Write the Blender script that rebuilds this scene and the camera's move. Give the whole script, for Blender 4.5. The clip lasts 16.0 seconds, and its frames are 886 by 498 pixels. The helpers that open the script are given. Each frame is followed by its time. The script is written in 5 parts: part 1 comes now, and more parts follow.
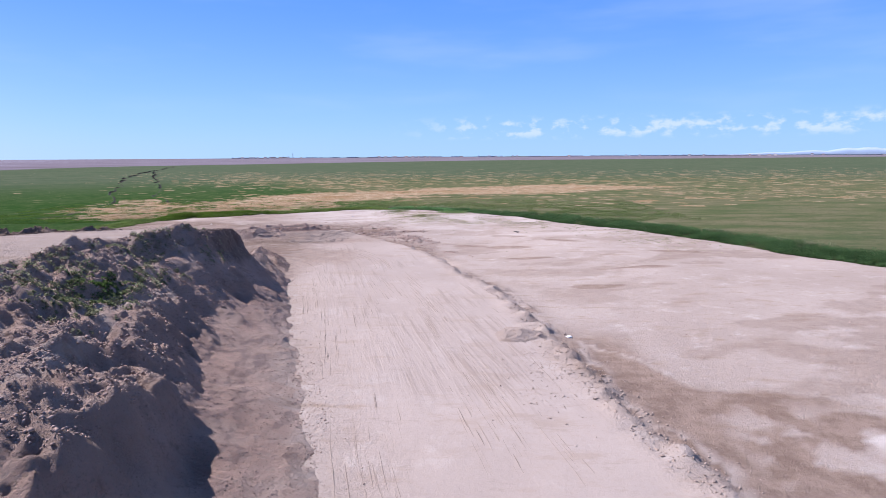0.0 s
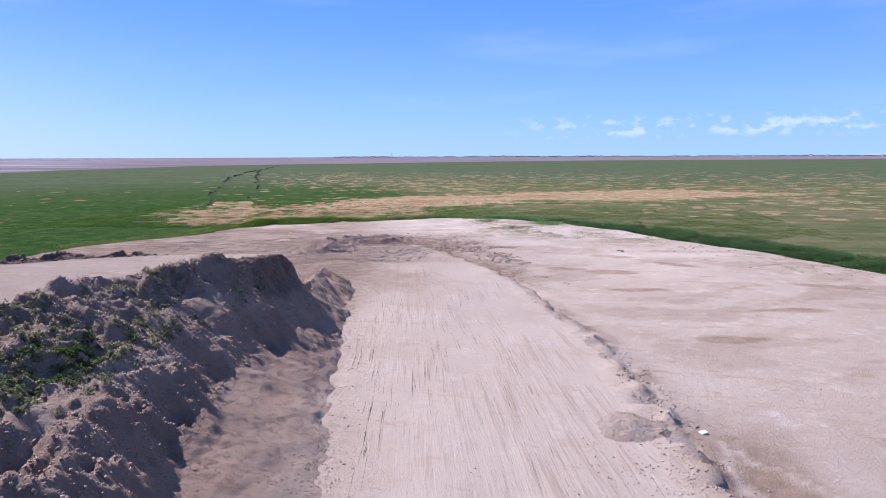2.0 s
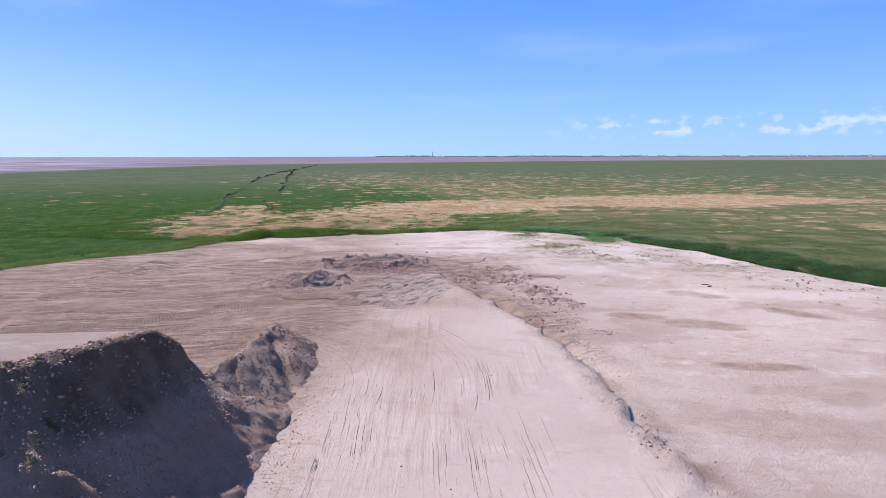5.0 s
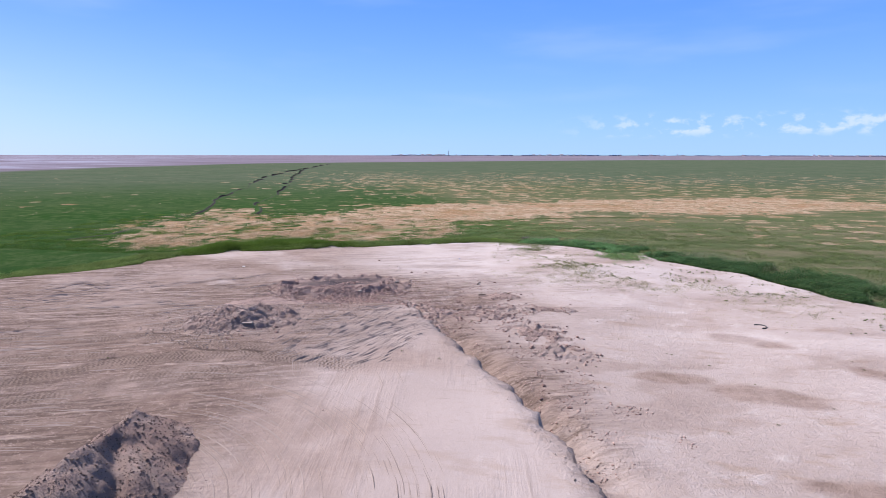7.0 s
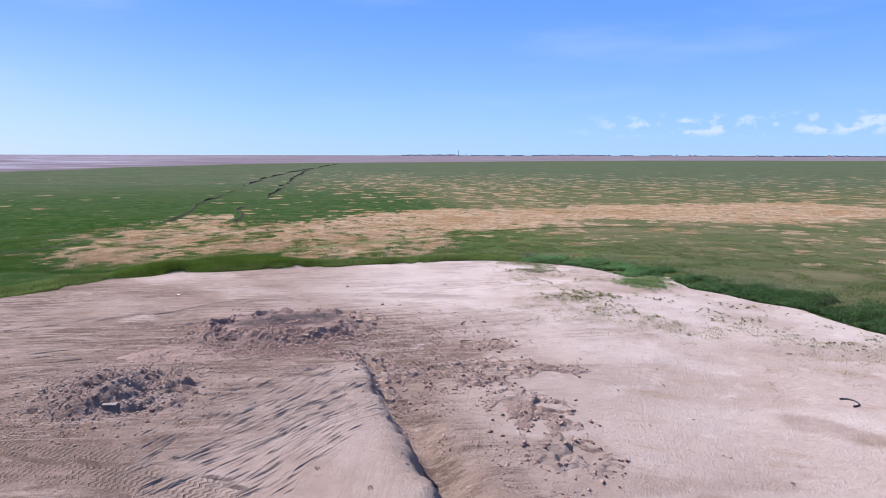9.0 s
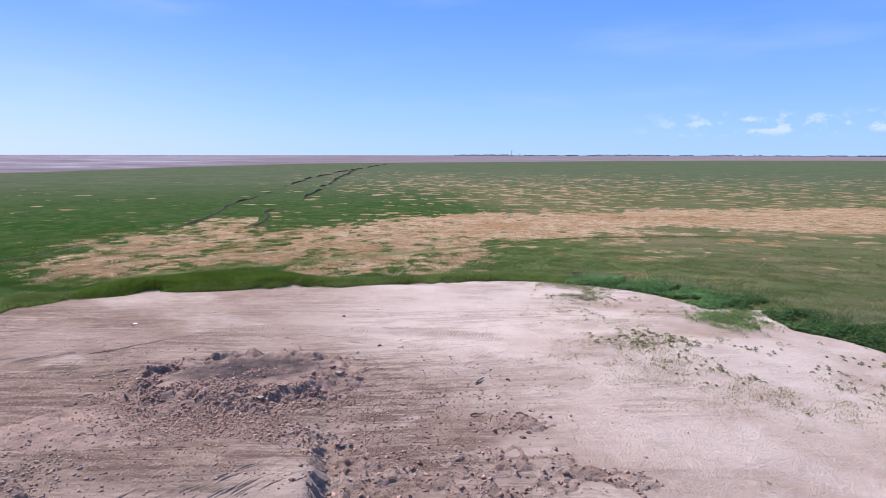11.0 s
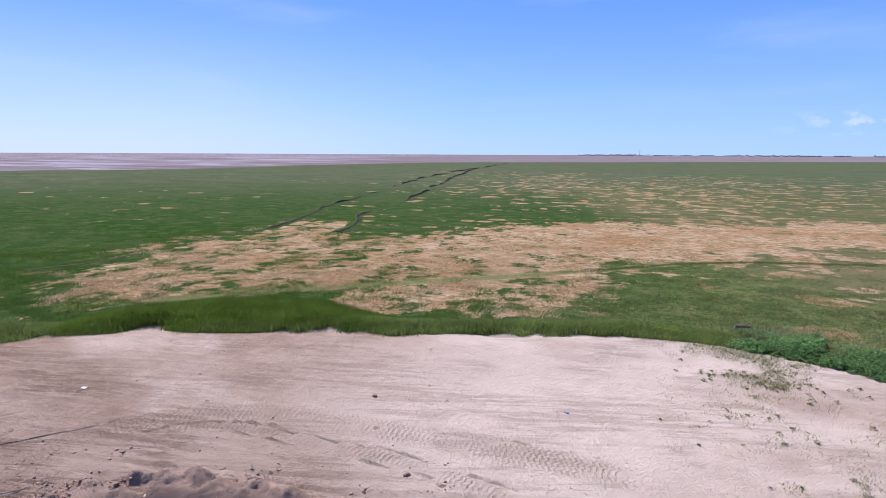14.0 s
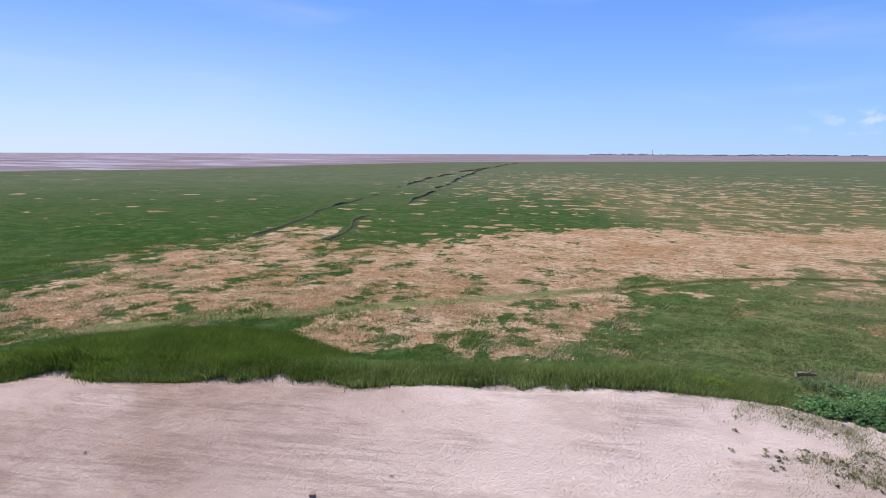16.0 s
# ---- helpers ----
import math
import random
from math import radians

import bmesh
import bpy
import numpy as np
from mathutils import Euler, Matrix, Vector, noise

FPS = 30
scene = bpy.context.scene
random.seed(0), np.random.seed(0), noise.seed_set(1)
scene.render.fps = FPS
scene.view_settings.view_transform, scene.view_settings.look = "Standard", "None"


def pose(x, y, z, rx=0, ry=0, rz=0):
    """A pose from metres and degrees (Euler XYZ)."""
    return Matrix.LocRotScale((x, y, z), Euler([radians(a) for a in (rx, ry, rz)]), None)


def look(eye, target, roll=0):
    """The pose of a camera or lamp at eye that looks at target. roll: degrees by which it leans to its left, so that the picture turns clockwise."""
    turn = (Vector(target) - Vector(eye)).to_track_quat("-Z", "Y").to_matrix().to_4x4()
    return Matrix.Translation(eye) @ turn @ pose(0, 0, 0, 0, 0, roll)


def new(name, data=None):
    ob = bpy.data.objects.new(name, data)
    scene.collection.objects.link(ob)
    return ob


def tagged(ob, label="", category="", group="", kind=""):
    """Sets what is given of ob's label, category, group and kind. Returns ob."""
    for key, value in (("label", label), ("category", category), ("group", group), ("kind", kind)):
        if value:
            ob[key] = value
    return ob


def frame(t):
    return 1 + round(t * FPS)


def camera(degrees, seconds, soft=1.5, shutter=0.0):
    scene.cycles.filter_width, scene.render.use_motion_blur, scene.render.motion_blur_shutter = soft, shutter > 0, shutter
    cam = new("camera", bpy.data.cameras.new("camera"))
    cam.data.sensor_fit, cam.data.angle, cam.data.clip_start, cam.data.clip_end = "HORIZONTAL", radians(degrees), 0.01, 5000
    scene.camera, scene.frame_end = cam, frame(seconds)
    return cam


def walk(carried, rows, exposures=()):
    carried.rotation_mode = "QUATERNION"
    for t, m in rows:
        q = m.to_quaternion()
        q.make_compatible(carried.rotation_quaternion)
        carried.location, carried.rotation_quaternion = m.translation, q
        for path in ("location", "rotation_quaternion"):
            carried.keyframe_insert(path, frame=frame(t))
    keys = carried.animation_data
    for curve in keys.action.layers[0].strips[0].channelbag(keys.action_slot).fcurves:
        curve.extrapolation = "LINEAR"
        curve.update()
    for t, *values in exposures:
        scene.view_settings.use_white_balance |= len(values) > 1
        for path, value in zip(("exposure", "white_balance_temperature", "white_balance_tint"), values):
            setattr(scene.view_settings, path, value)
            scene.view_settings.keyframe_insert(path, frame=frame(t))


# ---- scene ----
# The drone's path: seconds, metres, then yaw, pitch and roll in degrees.
cam = camera(72.5, 16.0, soft=0.5)
ROWS = [
    (0.0, -0.00, 0.00, 10.00, -0.00, -8.77, 0.37),
    (0.5, 0.32, 1.81, 10.26, 1.54, -8.97, 0.60),
    (1.0, 0.54, 3.75, 10.38, 5.05, -8.88, 0.48),
    (1.5, 0.46, 5.89, 10.60, 7.32, -8.81, 0.42),
    (2.0, 0.33, 8.39, 10.85, 9.05, -8.79, 0.21),
    (2.5, 0.01, 10.93, 10.99, 10.03, -8.82, 0.19),
    (3.0, -0.49, 13.70, 11.01, 10.80, -8.83, 0.03),
    (3.5, -0.80, 16.42, 10.97, 11.45, -8.86, 0.11),
    (4.0, -0.86, 19.36, 10.90, 12.00, -8.86, 0.15),
    (6.5, -0.96, 33.34, 10.96, 14.05, -8.88, -0.04),
    (7.0, -0.97, 36.29, 11.08, 14.41, -8.93, -0.07),
    (7.5, -1.11, 38.96, 11.05, 14.61, -8.80, -0.11),
    (8.0, -1.21, 41.78, 11.20, 14.89, -8.89, -0.07),
    (8.5, -1.35, 44.62, 11.23, 15.06, -8.91, -0.04),
    (9.0, -1.50, 47.63, 11.30, 15.39, -8.93, -0.12),
    (11.5, -2.91, 61.15, 10.96, 23.27, -8.95, -0.10),
    (12.0, -3.52, 63.80, 10.83, 26.73, -8.97, -0.20),
    (12.5, -4.17, 66.10, 10.75, 29.18, -8.94, -0.37),
    (13.0, -4.94, 68.56, 10.75, 30.47, -8.98, -0.38),
    (13.5, -5.71, 70.73, 10.81, 31.20, -9.04, -0.32),
    (14.0, -6.54, 72.96, 10.82, 31.78, -9.01, -0.27),
    (14.5, -7.32, 74.83, 10.86, 32.14, -9.05, -0.36),
    (15.0, -8.07, 76.76, 10.93, 32.48, -9.09, -0.30),
    (15.5, -8.67, 78.41, 10.95, 32.69, -9.13, -0.25),
    (16.0, -9.37, 80.14, 10.88, 32.81, -9.05, -0.22),
]
walk(cam, [(t, pose(x, y, z, 90 + pitch, roll, yaw)) for t, x, y, z, yaw, pitch, roll in ROWS],
     exposures=[(0.0, 0.82, 6070, 22), (9.0, 0.83, 6190, 22), (12.5, 0.82, 6360, 22), (16.0, 0.80, 6470, 22)])

# ---- world and sun ----
SUN_EL, SUN_AZ = radians(46), radians(-70)          # azimuth from +y, clockwise
world = bpy.data.worlds.new("sky")
scene.world = world
world.use_nodes = True
wn, wl = world.node_tree.nodes, world.node_tree.links
wn.clear()


def wmath(op, a, b=None, c=None):
    n = wn.new("ShaderNodeMath")
    n.operation = op
    for i, v in enumerate((a, b, c)):
        if v is None:
            continue
        if isinstance(v, (int, float)):
            n.inputs[i].default_value = v
        else:
            wl.new(v, n.inputs[i])
    return n.outputs[0]


sky = wn.new("ShaderNodeTexSky")
sky.sky_type = 'NISHITA'
sky.sun_disc = False
sky.sun_elevation, sky.sun_rotation = SUN_EL, SUN_AZ
sky.air_density, sky.dust_density, sky.ozone_density = 1.0, 0.2, 3.0
coord = wn.new("ShaderNodeTexCoord")
sep = wn.new("ShaderNodeSeparateXYZ")
wl.new(coord.outputs["Generated"], sep.inputs[0])
el = wmath('ARCSINE', sep.outputs[2])
az = wmath('ARCTAN2', sep.outputs[0], sep.outputs[1])


def cloud_noise(ka, ke, scale, detail, lo, hi, seed):
    comb = wn.new("ShaderNodeCombineXYZ")
    wl.new(wmath('MULTIPLY', az, ka), comb.inputs[0])
    wl.new(wmath('MULTIPLY', el, ke), comb.inputs[1])
    comb.inputs[2].default_value = seed
    n = wn.new("ShaderNodeTexNoise")
    n.inputs["Scale"].default_value, n.inputs["Detail"].default_value = scale, detail
    wl.new(comb.outputs[0], n.inputs["Vector"])
    r = wn.new("ShaderNodeMapRange")
    r.interpolation_type = 'SMOOTHSTEP'
    r.inputs[1].default_value, r.inputs[2].default_value = lo, hi
    wl.new(n.outputs["Fac"], r.inputs[0])
    return r.outputs[0]


def band(value, a, b, c, d):
    up, dn = wn.new("ShaderNodeMapRange"), wn.new("ShaderNodeMapRange")
    for n, lo, hi in ((up, a, b), (dn, d, c)):
        n.interpolation_type = 'SMOOTHSTEP'
        n.inputs[1].default_value, n.inputs[2].default_value = lo, hi
        wl.new(value, n.inputs[0])
    return wmath('MULTIPLY', up.outputs[0], dn.outputs[0])


# a row of small fair-weather clouds low over the land, faint wisps higher up
puffs = wmath('MULTIPLY', cloud_noise(1.0, 1.7, 44.0, 5.0, 0.48, 0.68, 5.7), band(el, 0.022, 0.036, 0.048, 0.066))
puffs = wmath('MULTIPLY', puffs, band(az, -0.10, 0.10, 2.2, 2.6))
wisps = wmath('MULTIPLY', cloud_noise(1.0, 5.0, 3.0, 4.0, 0.48, 0.8, 8.4), band(el, 0.02, 0.12, 0.5, 0.9))
cover = wmath('MAXIMUM', wmath('MULTIPLY', puffs, 0.68), wmath('MULTIPLY', wisps, 0.16))


def wmix(f, a, b):
    n = wn.new("ShaderNodeMix")
    n.data_type = 'RGBA'
    for v, s in ((f, n.inputs[0]), (a, n.inputs[6]), (b, n.inputs[7])):
        if isinstance(v, (int, float)):
            s.default_value = v
        elif isinstance(v, tuple):
            s.default_value = (*v, 1)
        else:
            wl.new(v, s)
    return n.outputs[2]


# clear summer blue, paler to the horizon and towards the sun
rise = wmath('POWER', wmath('MAXIMUM', wmath('DIVIDE', el, 1.57), 0.0), 0.55)
blue = wmix(band(el, -0.3, 0.0, 0.0, 0.30), (0.56, 2.06, 5.7), (1.60, 3.38, 5.35))
blue = wmix(rise, blue, (0.24, 0.95, 3.45))
blue = wmix(band(el, 0.27, 0.85, 2.0, 2.1), blue, (0.72, 1.10, 2.05))
glow = wmath('MULTIPLY', band(az, -2.4, -1.3, -1.05, -0.45), band(el, -0.3, 0.0, 0.02, 0.24))
blue = wmix(wmath('MULTIPLY', glow, 0.42), blue, (3.0, 3.9, 4.8))
clear = wmix(0.85, sky.outputs[0], blue)
total = wmix(cover, clear, (4.0, 4.8, 5.7))
bg = wn.new("ShaderNodeBackground")
bg.inputs["Strength"].default_value = 0.105
wl.new(total, bg.inputs["Color"])
wout = wn.new("ShaderNodeOutputWorld")
wl.new(bg.outputs[0], wout.inputs[0])

sun_data = bpy.data.lights.new("sun", 'SUN')
sun_data.energy, sun_data.angle, sun_data.color = 4.6, radians(0.5), (1.0, 0.95, 0.87)
sun = new("sun", sun_data)
sun.matrix_world = look((0, 0, 60), (0 - math.sin(SUN_AZ) * math.cos(SUN_EL), 0 - math.cos(SUN_AZ) * math.cos(SUN_EL), 60 - math.sin(SUN_EL)))


# ---- noise and plan ----
def lattice(i, j, seed):
    n = (i.astype(np.int64) * 374761393 + j.astype(np.int64) * 668265263 + seed * 974711) & 0xFFFFFFFF
    n = ((n ^ (n >> 13)) * 1274126177) & 0xFFFFFFFF
    return ((n ^ (n >> 16)) & 0xFFFF) / 65535.0


def vnoise(x, y, size, seed):
    """Smooth noise, 0 to 1, with lumps of about size metres."""
    u, v = np.asarray(x, float) / size, np.asarray(y, float) / size
    i, j = np.floor(u), np.floor(v)
    a, b = u - i, v - j
    a, b = a * a * (3 - 2 * a), b * b * (3 - 2 * b)
    return ((lattice(i, j, seed) * (1 - a) + lattice(i + 1, j, seed) * a) * (1 - b)
            + (lattice(i, j + 1, seed) * (1 - a) + lattice(i + 1, j + 1, seed) * a) * b)


def fbm(x, y, size, seed, octaves=4):
    total, amp, norm = 0, 1.0, 0
    for k in range(octaves):
        total, norm = total + amp * vnoise(x * (1 + 0.01 * k) + 13.7 * k, y + 7.3 * k, size, seed + k), norm + amp
        amp, size = amp / 2, size / 2.03
    return total / norm


def step(lo, hi, v):
    u = np.clip((v - lo) / (hi - lo), 0, 1)
    return u * u * (3 - 2 * u)


def polyline(x, y, pts):
    """Distance to a line of points, which side of it (left of its course is positive), and the way along it."""
    best = np.full(np.shape(x), 1e9)
    side, along, run = np.zeros(np.shape(x)), np.zeros(np.shape(x)), 0.0
    for (ax, ay), (bx, by) in zip(pts, pts[1:]):
        ex, ey = bx - ax, by - ay
        length = math.hypot(ex, ey)
        t = np.clip(((x - ax) * ex + (y - ay) * ey) / length ** 2, 0, 1)
        d = np.hypot(x - ax - t * ex, y - ay - t * ey)
        near = d < best
        best = np.where(near, d, best)
        side = np.where(near, np.sign(ex * (y - ay) - ey * (x - ax)), side)
        along = np.where(near, run + t * length, along)
        run += length
    return best, side, along


def inside(x, y, pts):
    """Signed distance to a closed outline: negative inside."""
    d = polyline(x, y, pts + pts[:1])[0]
    odd = np.zeros(np.shape(x), bool)
    for (ax, ay), (bx, by) in zip(pts, pts[1:] + pts[:1]):
        if ay != by:
            odd ^= ((ay > y) != (by > y)) & (x < (bx - ax) * (y - ay) / (by - ay) + ax)
    return np.where(odd, -d, d)


PAD = [(-55, -60), (-55, 60), (-54, 71), (-51, 77.5), (-46.6, 82), (-43, 87.6), (-39, 92.4), (-30.7, 96.7), (-23.0, 101.5), (-14.2, 106.8), (-10, 107.4),
       (-6, 107.0), (-2.6, 105.8), (0.4, 102.6), (3.6, 103.4), (5.6, 99.0), (12.2, 94.6), (17.5, 86.4), (23.6, 78.8), (28.4, 71.6), (32, 65), (34.6, 57.2), (38.6, 51), (47, 22), (54, -60)]
RIDGE = [(10, 5), (8.0, 16.9), (7.1, 20.9), (6.4, 24.8), (5.6, 33.2), (4.4, 40.2), (2.9, 45.7), (1.4, 49), (-0.4, 54.4),
         (-3, 59.4), (-6.3, 64.5), (-10.1, 70), (-13.1, 75)]
DEAD = [(-50, 96), (-57, 100), (-61, 107), (-69, 118), (-75, 133), (-72, 146), (-66, 140), (-60, 130), (-52, 130), (-46, 144),
        (-43, 155), (-34, 165), (-20, 168), (0, 186), (40, 205), (70, 190), (30, 163), (-3, 160), (-12, 145), (-20, 134),
        (-22, 125), (-20, 116), (-25, 110), (-30, 108), (-38, 107.5), (-48, 102)]
CREEK_A = [(-330, 735), (-290, 655), (-221, 474), (-206, 428), (-173, 338), (-127, 238), (-112, 212), (-99, 183), (-92, 169), (-83, 153), (-76.5, 140), (-73.5, 131), (-71.5, 123), (-70, 117), (-68, 111), (-66, 105), (-66.5, 98)]
CREEK_B = [(-210, 440), (-172, 362), (-137, 289), (-108, 229), (-95, 203), (-88, 187), (-80, 168), (-73, 154), (-67, 145), (-61, 135)]
FLATS = [(-700, -200), (-400, 100), (-395, 230), (-360, 307), (-380, 420), (-400, 600), (-372, 727), (-260, 850), (-120, 1050), (60, 1250), (700, 1500), (2500, 2200)]


def smooth_line(pts, gap):
    """Points every gap metres on a smooth curve through pts."""
    p = [Vector((*q, 0)) for q in pts]
    p = [2 * p[0] - p[1]] + p + [2 * p[-1] - p[-2]]
    out = []
    for a, b, c, d in zip(p, p[1:], p[2:], p[3:]):
        for k in range(24):
            t = k / 24
            out.append(0.5 * ((2 * b) + (c - a) * t + (2 * a - 5 * b + 4 * c - d) * t * t + (3 * b - a - 3 * c + d) * t ** 3))
    q = np.array([(v.x, v.y) for v in out + [p[-2]]])
    run = np.concatenate([[0], np.cumsum(np.hypot(*(q[1:] - q[:-1]).T))])
    s = np.arange(0, run[-1], gap)
    return np.stack([np.interp(s, run, q[:, 0]), np.interp(s, run, q[:, 1])], 1)


def pad_z(x, y):
    """Level of the bare sand."""
    z = 0.35 + 0.30 * (fbm(x, y, 11, 5, 3) - 0.5) + 0.06 * (fbm(x, y, 1.3, 6, 3) - 0.5)
    z = z + 0.55 * np.exp(-(((x + 2) / 10) ** 2 + ((y - 93) / 7) ** 2)) - 0.45 * np.exp(-(((x - 5) / 6) ** 2 + ((y - 72) / 14) ** 2))
    d, side, along = polyline(x, y, RIDGE)
    along = np.interp(y, [5, 54.4, 75, 120], [0, 51.5, 76, 130])
    s = d * side + 0.5 * (fbm(x, y, 2.2, 11, 3) - 0.5) + 0.42 * (vnoise(x, y, 0.55, 12) - 0.5)
    end = step(62.5, 55.0, along)
    width = 0.14 + 0.16 * step(54, 34, along)
    lane = step(-width, 0.15, s) * (1 - 0.5 * step(9, 22, s)) * np.where(d > 30, 0, 1)
    lane = lane * (1 - step(72, 79, y - 0.25 * (x + 13)))
    z = z + (0.26 + 0.62 * step(40, 58, along)) * lane - 0.80 * step(46, 60, along) * step(75, 66, along) * np.exp(-((s + 0.75) / 0.85) ** 2) + (0.34 + 0.30 * step(42, 30, along)) * np.exp(-((s - 0.25) / 0.6) ** 2) * step(75, 45, along) * (1.5 * fbm(x, y, 0.7, 21, 4) - 0.62) - 0.12 * step(-0.2, -2, s) * step(-16, -4, s)
    return z


def pad_edge(x, y):
    """How far outside the bare sand a place lies, with a ragged edge."""
    return inside(x, y, PAD) + 2.6 * (fbm(x, y, 2.6, 67, 5) - 0.5)


def ground_z(x, y):
    d0 = inside(x, y, PAD)
    d = d0 + 1.2 * (fbm(x, y, 3.0, 31, 3) - 0.5)
    far_side = step(80, 90, y) * step(14, 4, x)
    marsh = 0.05 + 0.50 * far_side * np.exp(-np.maximum(d0, 0) / 14.0) + 0.25 * (fbm(x, y, 14, 41, 4) - 0.5) * np.clip(1 - np.hypot(x, y - 60) / 900, 0.05, 1)
    marsh = marsh + 0.35 * far_side * step(-8, -16, x) * np.exp(-((d0 - 1.6) / 1.5) ** 2) * (0.5 + fbm(x, y, 3, 42, 3))
    near = np.hypot(x + 5, y - 60) < 160
    z = np.where(near, marsh + (pad_z(x, y) + (0.42 - 0.22 * step(-18, -10, x)) * far_side * step(-16, -1, d0) - marsh) * step(0.5, -0.7, d), marsh)
    return z


# ---- materials ----
def tree_of(name):
    m = bpy.data.materials.new(name)
    m.use_nodes = True
    nt = m.node_tree
    return m, nt, nt.nodes["Principled BSDF"]


class Net:
    """Short hand for building a node material."""

    def __init__(self, name, rough=0.9, spec=0.2):
        self.mat, self.nt, self.bsdf = tree_of(name)
        self.bsdf.inputs["Roughness"].default_value = rough
        self.bsdf.inputs["Specular IOR Level"].default_value = spec
        geo = self.nt.nodes.new("ShaderNodeNewGeometry")
        self.pos, self.island = geo.outputs["Position"], geo.outputs["Random Per Island"]

    def put(self, v, socket):
        if isinstance(v, (int, float)):
            socket.default_value = v
        elif isinstance(v, tuple):
            socket.default_value = v if len(v) == len(socket.default_value) else (*v, 1)
        else:
            self.nt.links.new(v, socket)

    def noise(self, scale, detail=4.0, rough=0.55, vector=None, out="Fac"):
        n = self.nt.nodes.new("ShaderNodeTexNoise")
        n.inputs["Scale"].default_value, n.inputs["Detail"].default_value, n.inputs["Roughness"].default_value = scale, detail, rough
        self.put(vector or self.pos, n.inputs["Vector"])
        return n.outputs[out]

    def stretch(self, sx, sy, sz, turn=0.0):
        n = self.nt.nodes.new("ShaderNodeMapping")
        n.inputs["Scale"].default_value = (sx, sy, sz)
        n.inputs["Rotation"].default_value = (0, 0, turn)
        self.put(self.pos, n.inputs["Vector"])
        return n.outputs[0]

    def streak(self, along, across, turn):
        n = self.nt.nodes.new("ShaderNodeMapping")
        n.vector_type = 'TEXTURE'
        n.inputs["Scale"].default_value = (along, across, 1)
        n.inputs["Rotation"].default_value = (0, 0, turn)
        self.put(self.pos, n.inputs["Vector"])
        return n.outputs[0]

    def ramp(self, v, lo, hi, a=0.0, b=1.0):
        n = self.nt.nodes.new("ShaderNodeMapRange")
        n.interpolation_type = 'SMOOTHSTEP'
        for i, q in enumerate((v, lo, hi, a, b)):
            self.put(q, n.inputs[i])
        return n.outputs[0]

    def math(self, op, a, b=0.0):
        n = self.nt.nodes.new("ShaderNodeMath")
        n.operation = op
        self.put(a, n.inputs[0]), self.put(b, n.inputs[1])
        return n.outputs[0]

    def mix(self, f, a, b):
        n = self.nt.nodes.new("ShaderNodeMix")
        n.data_type = 'RGBA'
        self.put(f, n.inputs[0]), self.put(a, n.inputs[6]), self.put(b, n.inputs[7])
        return n.outputs[2]

    def attr(self, name):
        n = self.nt.nodes.new("ShaderNodeAttribute")
        n.attribute_name = name
        return n.outputs["Fac"]

    def tint(self, name):
        n = self.nt.nodes.new("ShaderNodeAttribute")
        n.attribute_name = name
        return n.outputs["Color"]

    def done(self, colour, height=None, strength=0.6, distance=0.03):
        self.put(colour, self.bsdf.inputs["Base Color"])
        if height is not None:
            b = self.nt.nodes.new("ShaderNodeBump")
            b.inputs["Strength"].default_value, b.inputs["Distance"].default_value = strength, distance
            self.put(height, b.inputs["Height"])
            self.nt.links.new(b.outputs[0], self.bsdf.inputs["Normal"])
        return self.mat


SAND_A, SAND_B, SAND_C = (0.394, 0.331, 0.294), (0.345, 0.284, 0.249), (0.435, 0.377, 0.341)


def sand_colour(n):
    c = n.mix(n.ramp(n.noise(0.10, 5), 0.35, 0.65), SAND_A, SAND_B)
    c = n.mix(n.ramp(n.noise(0.55, 6, 0.65), 0.52, 0.72), c, SAND_C)
    c = n.mix(n.math('MULTIPLY', n.ramp(n.noise(0.30, 7, 0.72, n.stretch(1.0, 2.6, 1, 0.5)), 0.53, 0.68), 0.65), c, (0.29, 0.215, 0.16))
    c = n.mix(n.math('MULTIPLY', n.ramp(n.noise(0.9, 7, 0.75, n.stretch(1.0, 3.5, 1, 0.35)), 0.57, 0.66), 0.55), c, (0.25, 0.195, 0.16))
    c = n.mix(n.math('MULTIPLY', n.ramp(n.noise(4.0, 6, 0.78), 0.46, 0.66), 0.36), c, (0.31, 0.245, 0.20))
    c = n.mix(n.math('MULTIPLY', n.ramp(n.noise(11.0, 5, 0.7), 0.58, 0.68), 0.28), c, (0.20, 0.155, 0.125))
    return n.mix(n.math('MULTIPLY', n.ramp(n.noise(38.0, 3, 0.7), 0.55, 0.75), 0.10), c, (0.25, 0.2, 0.165))


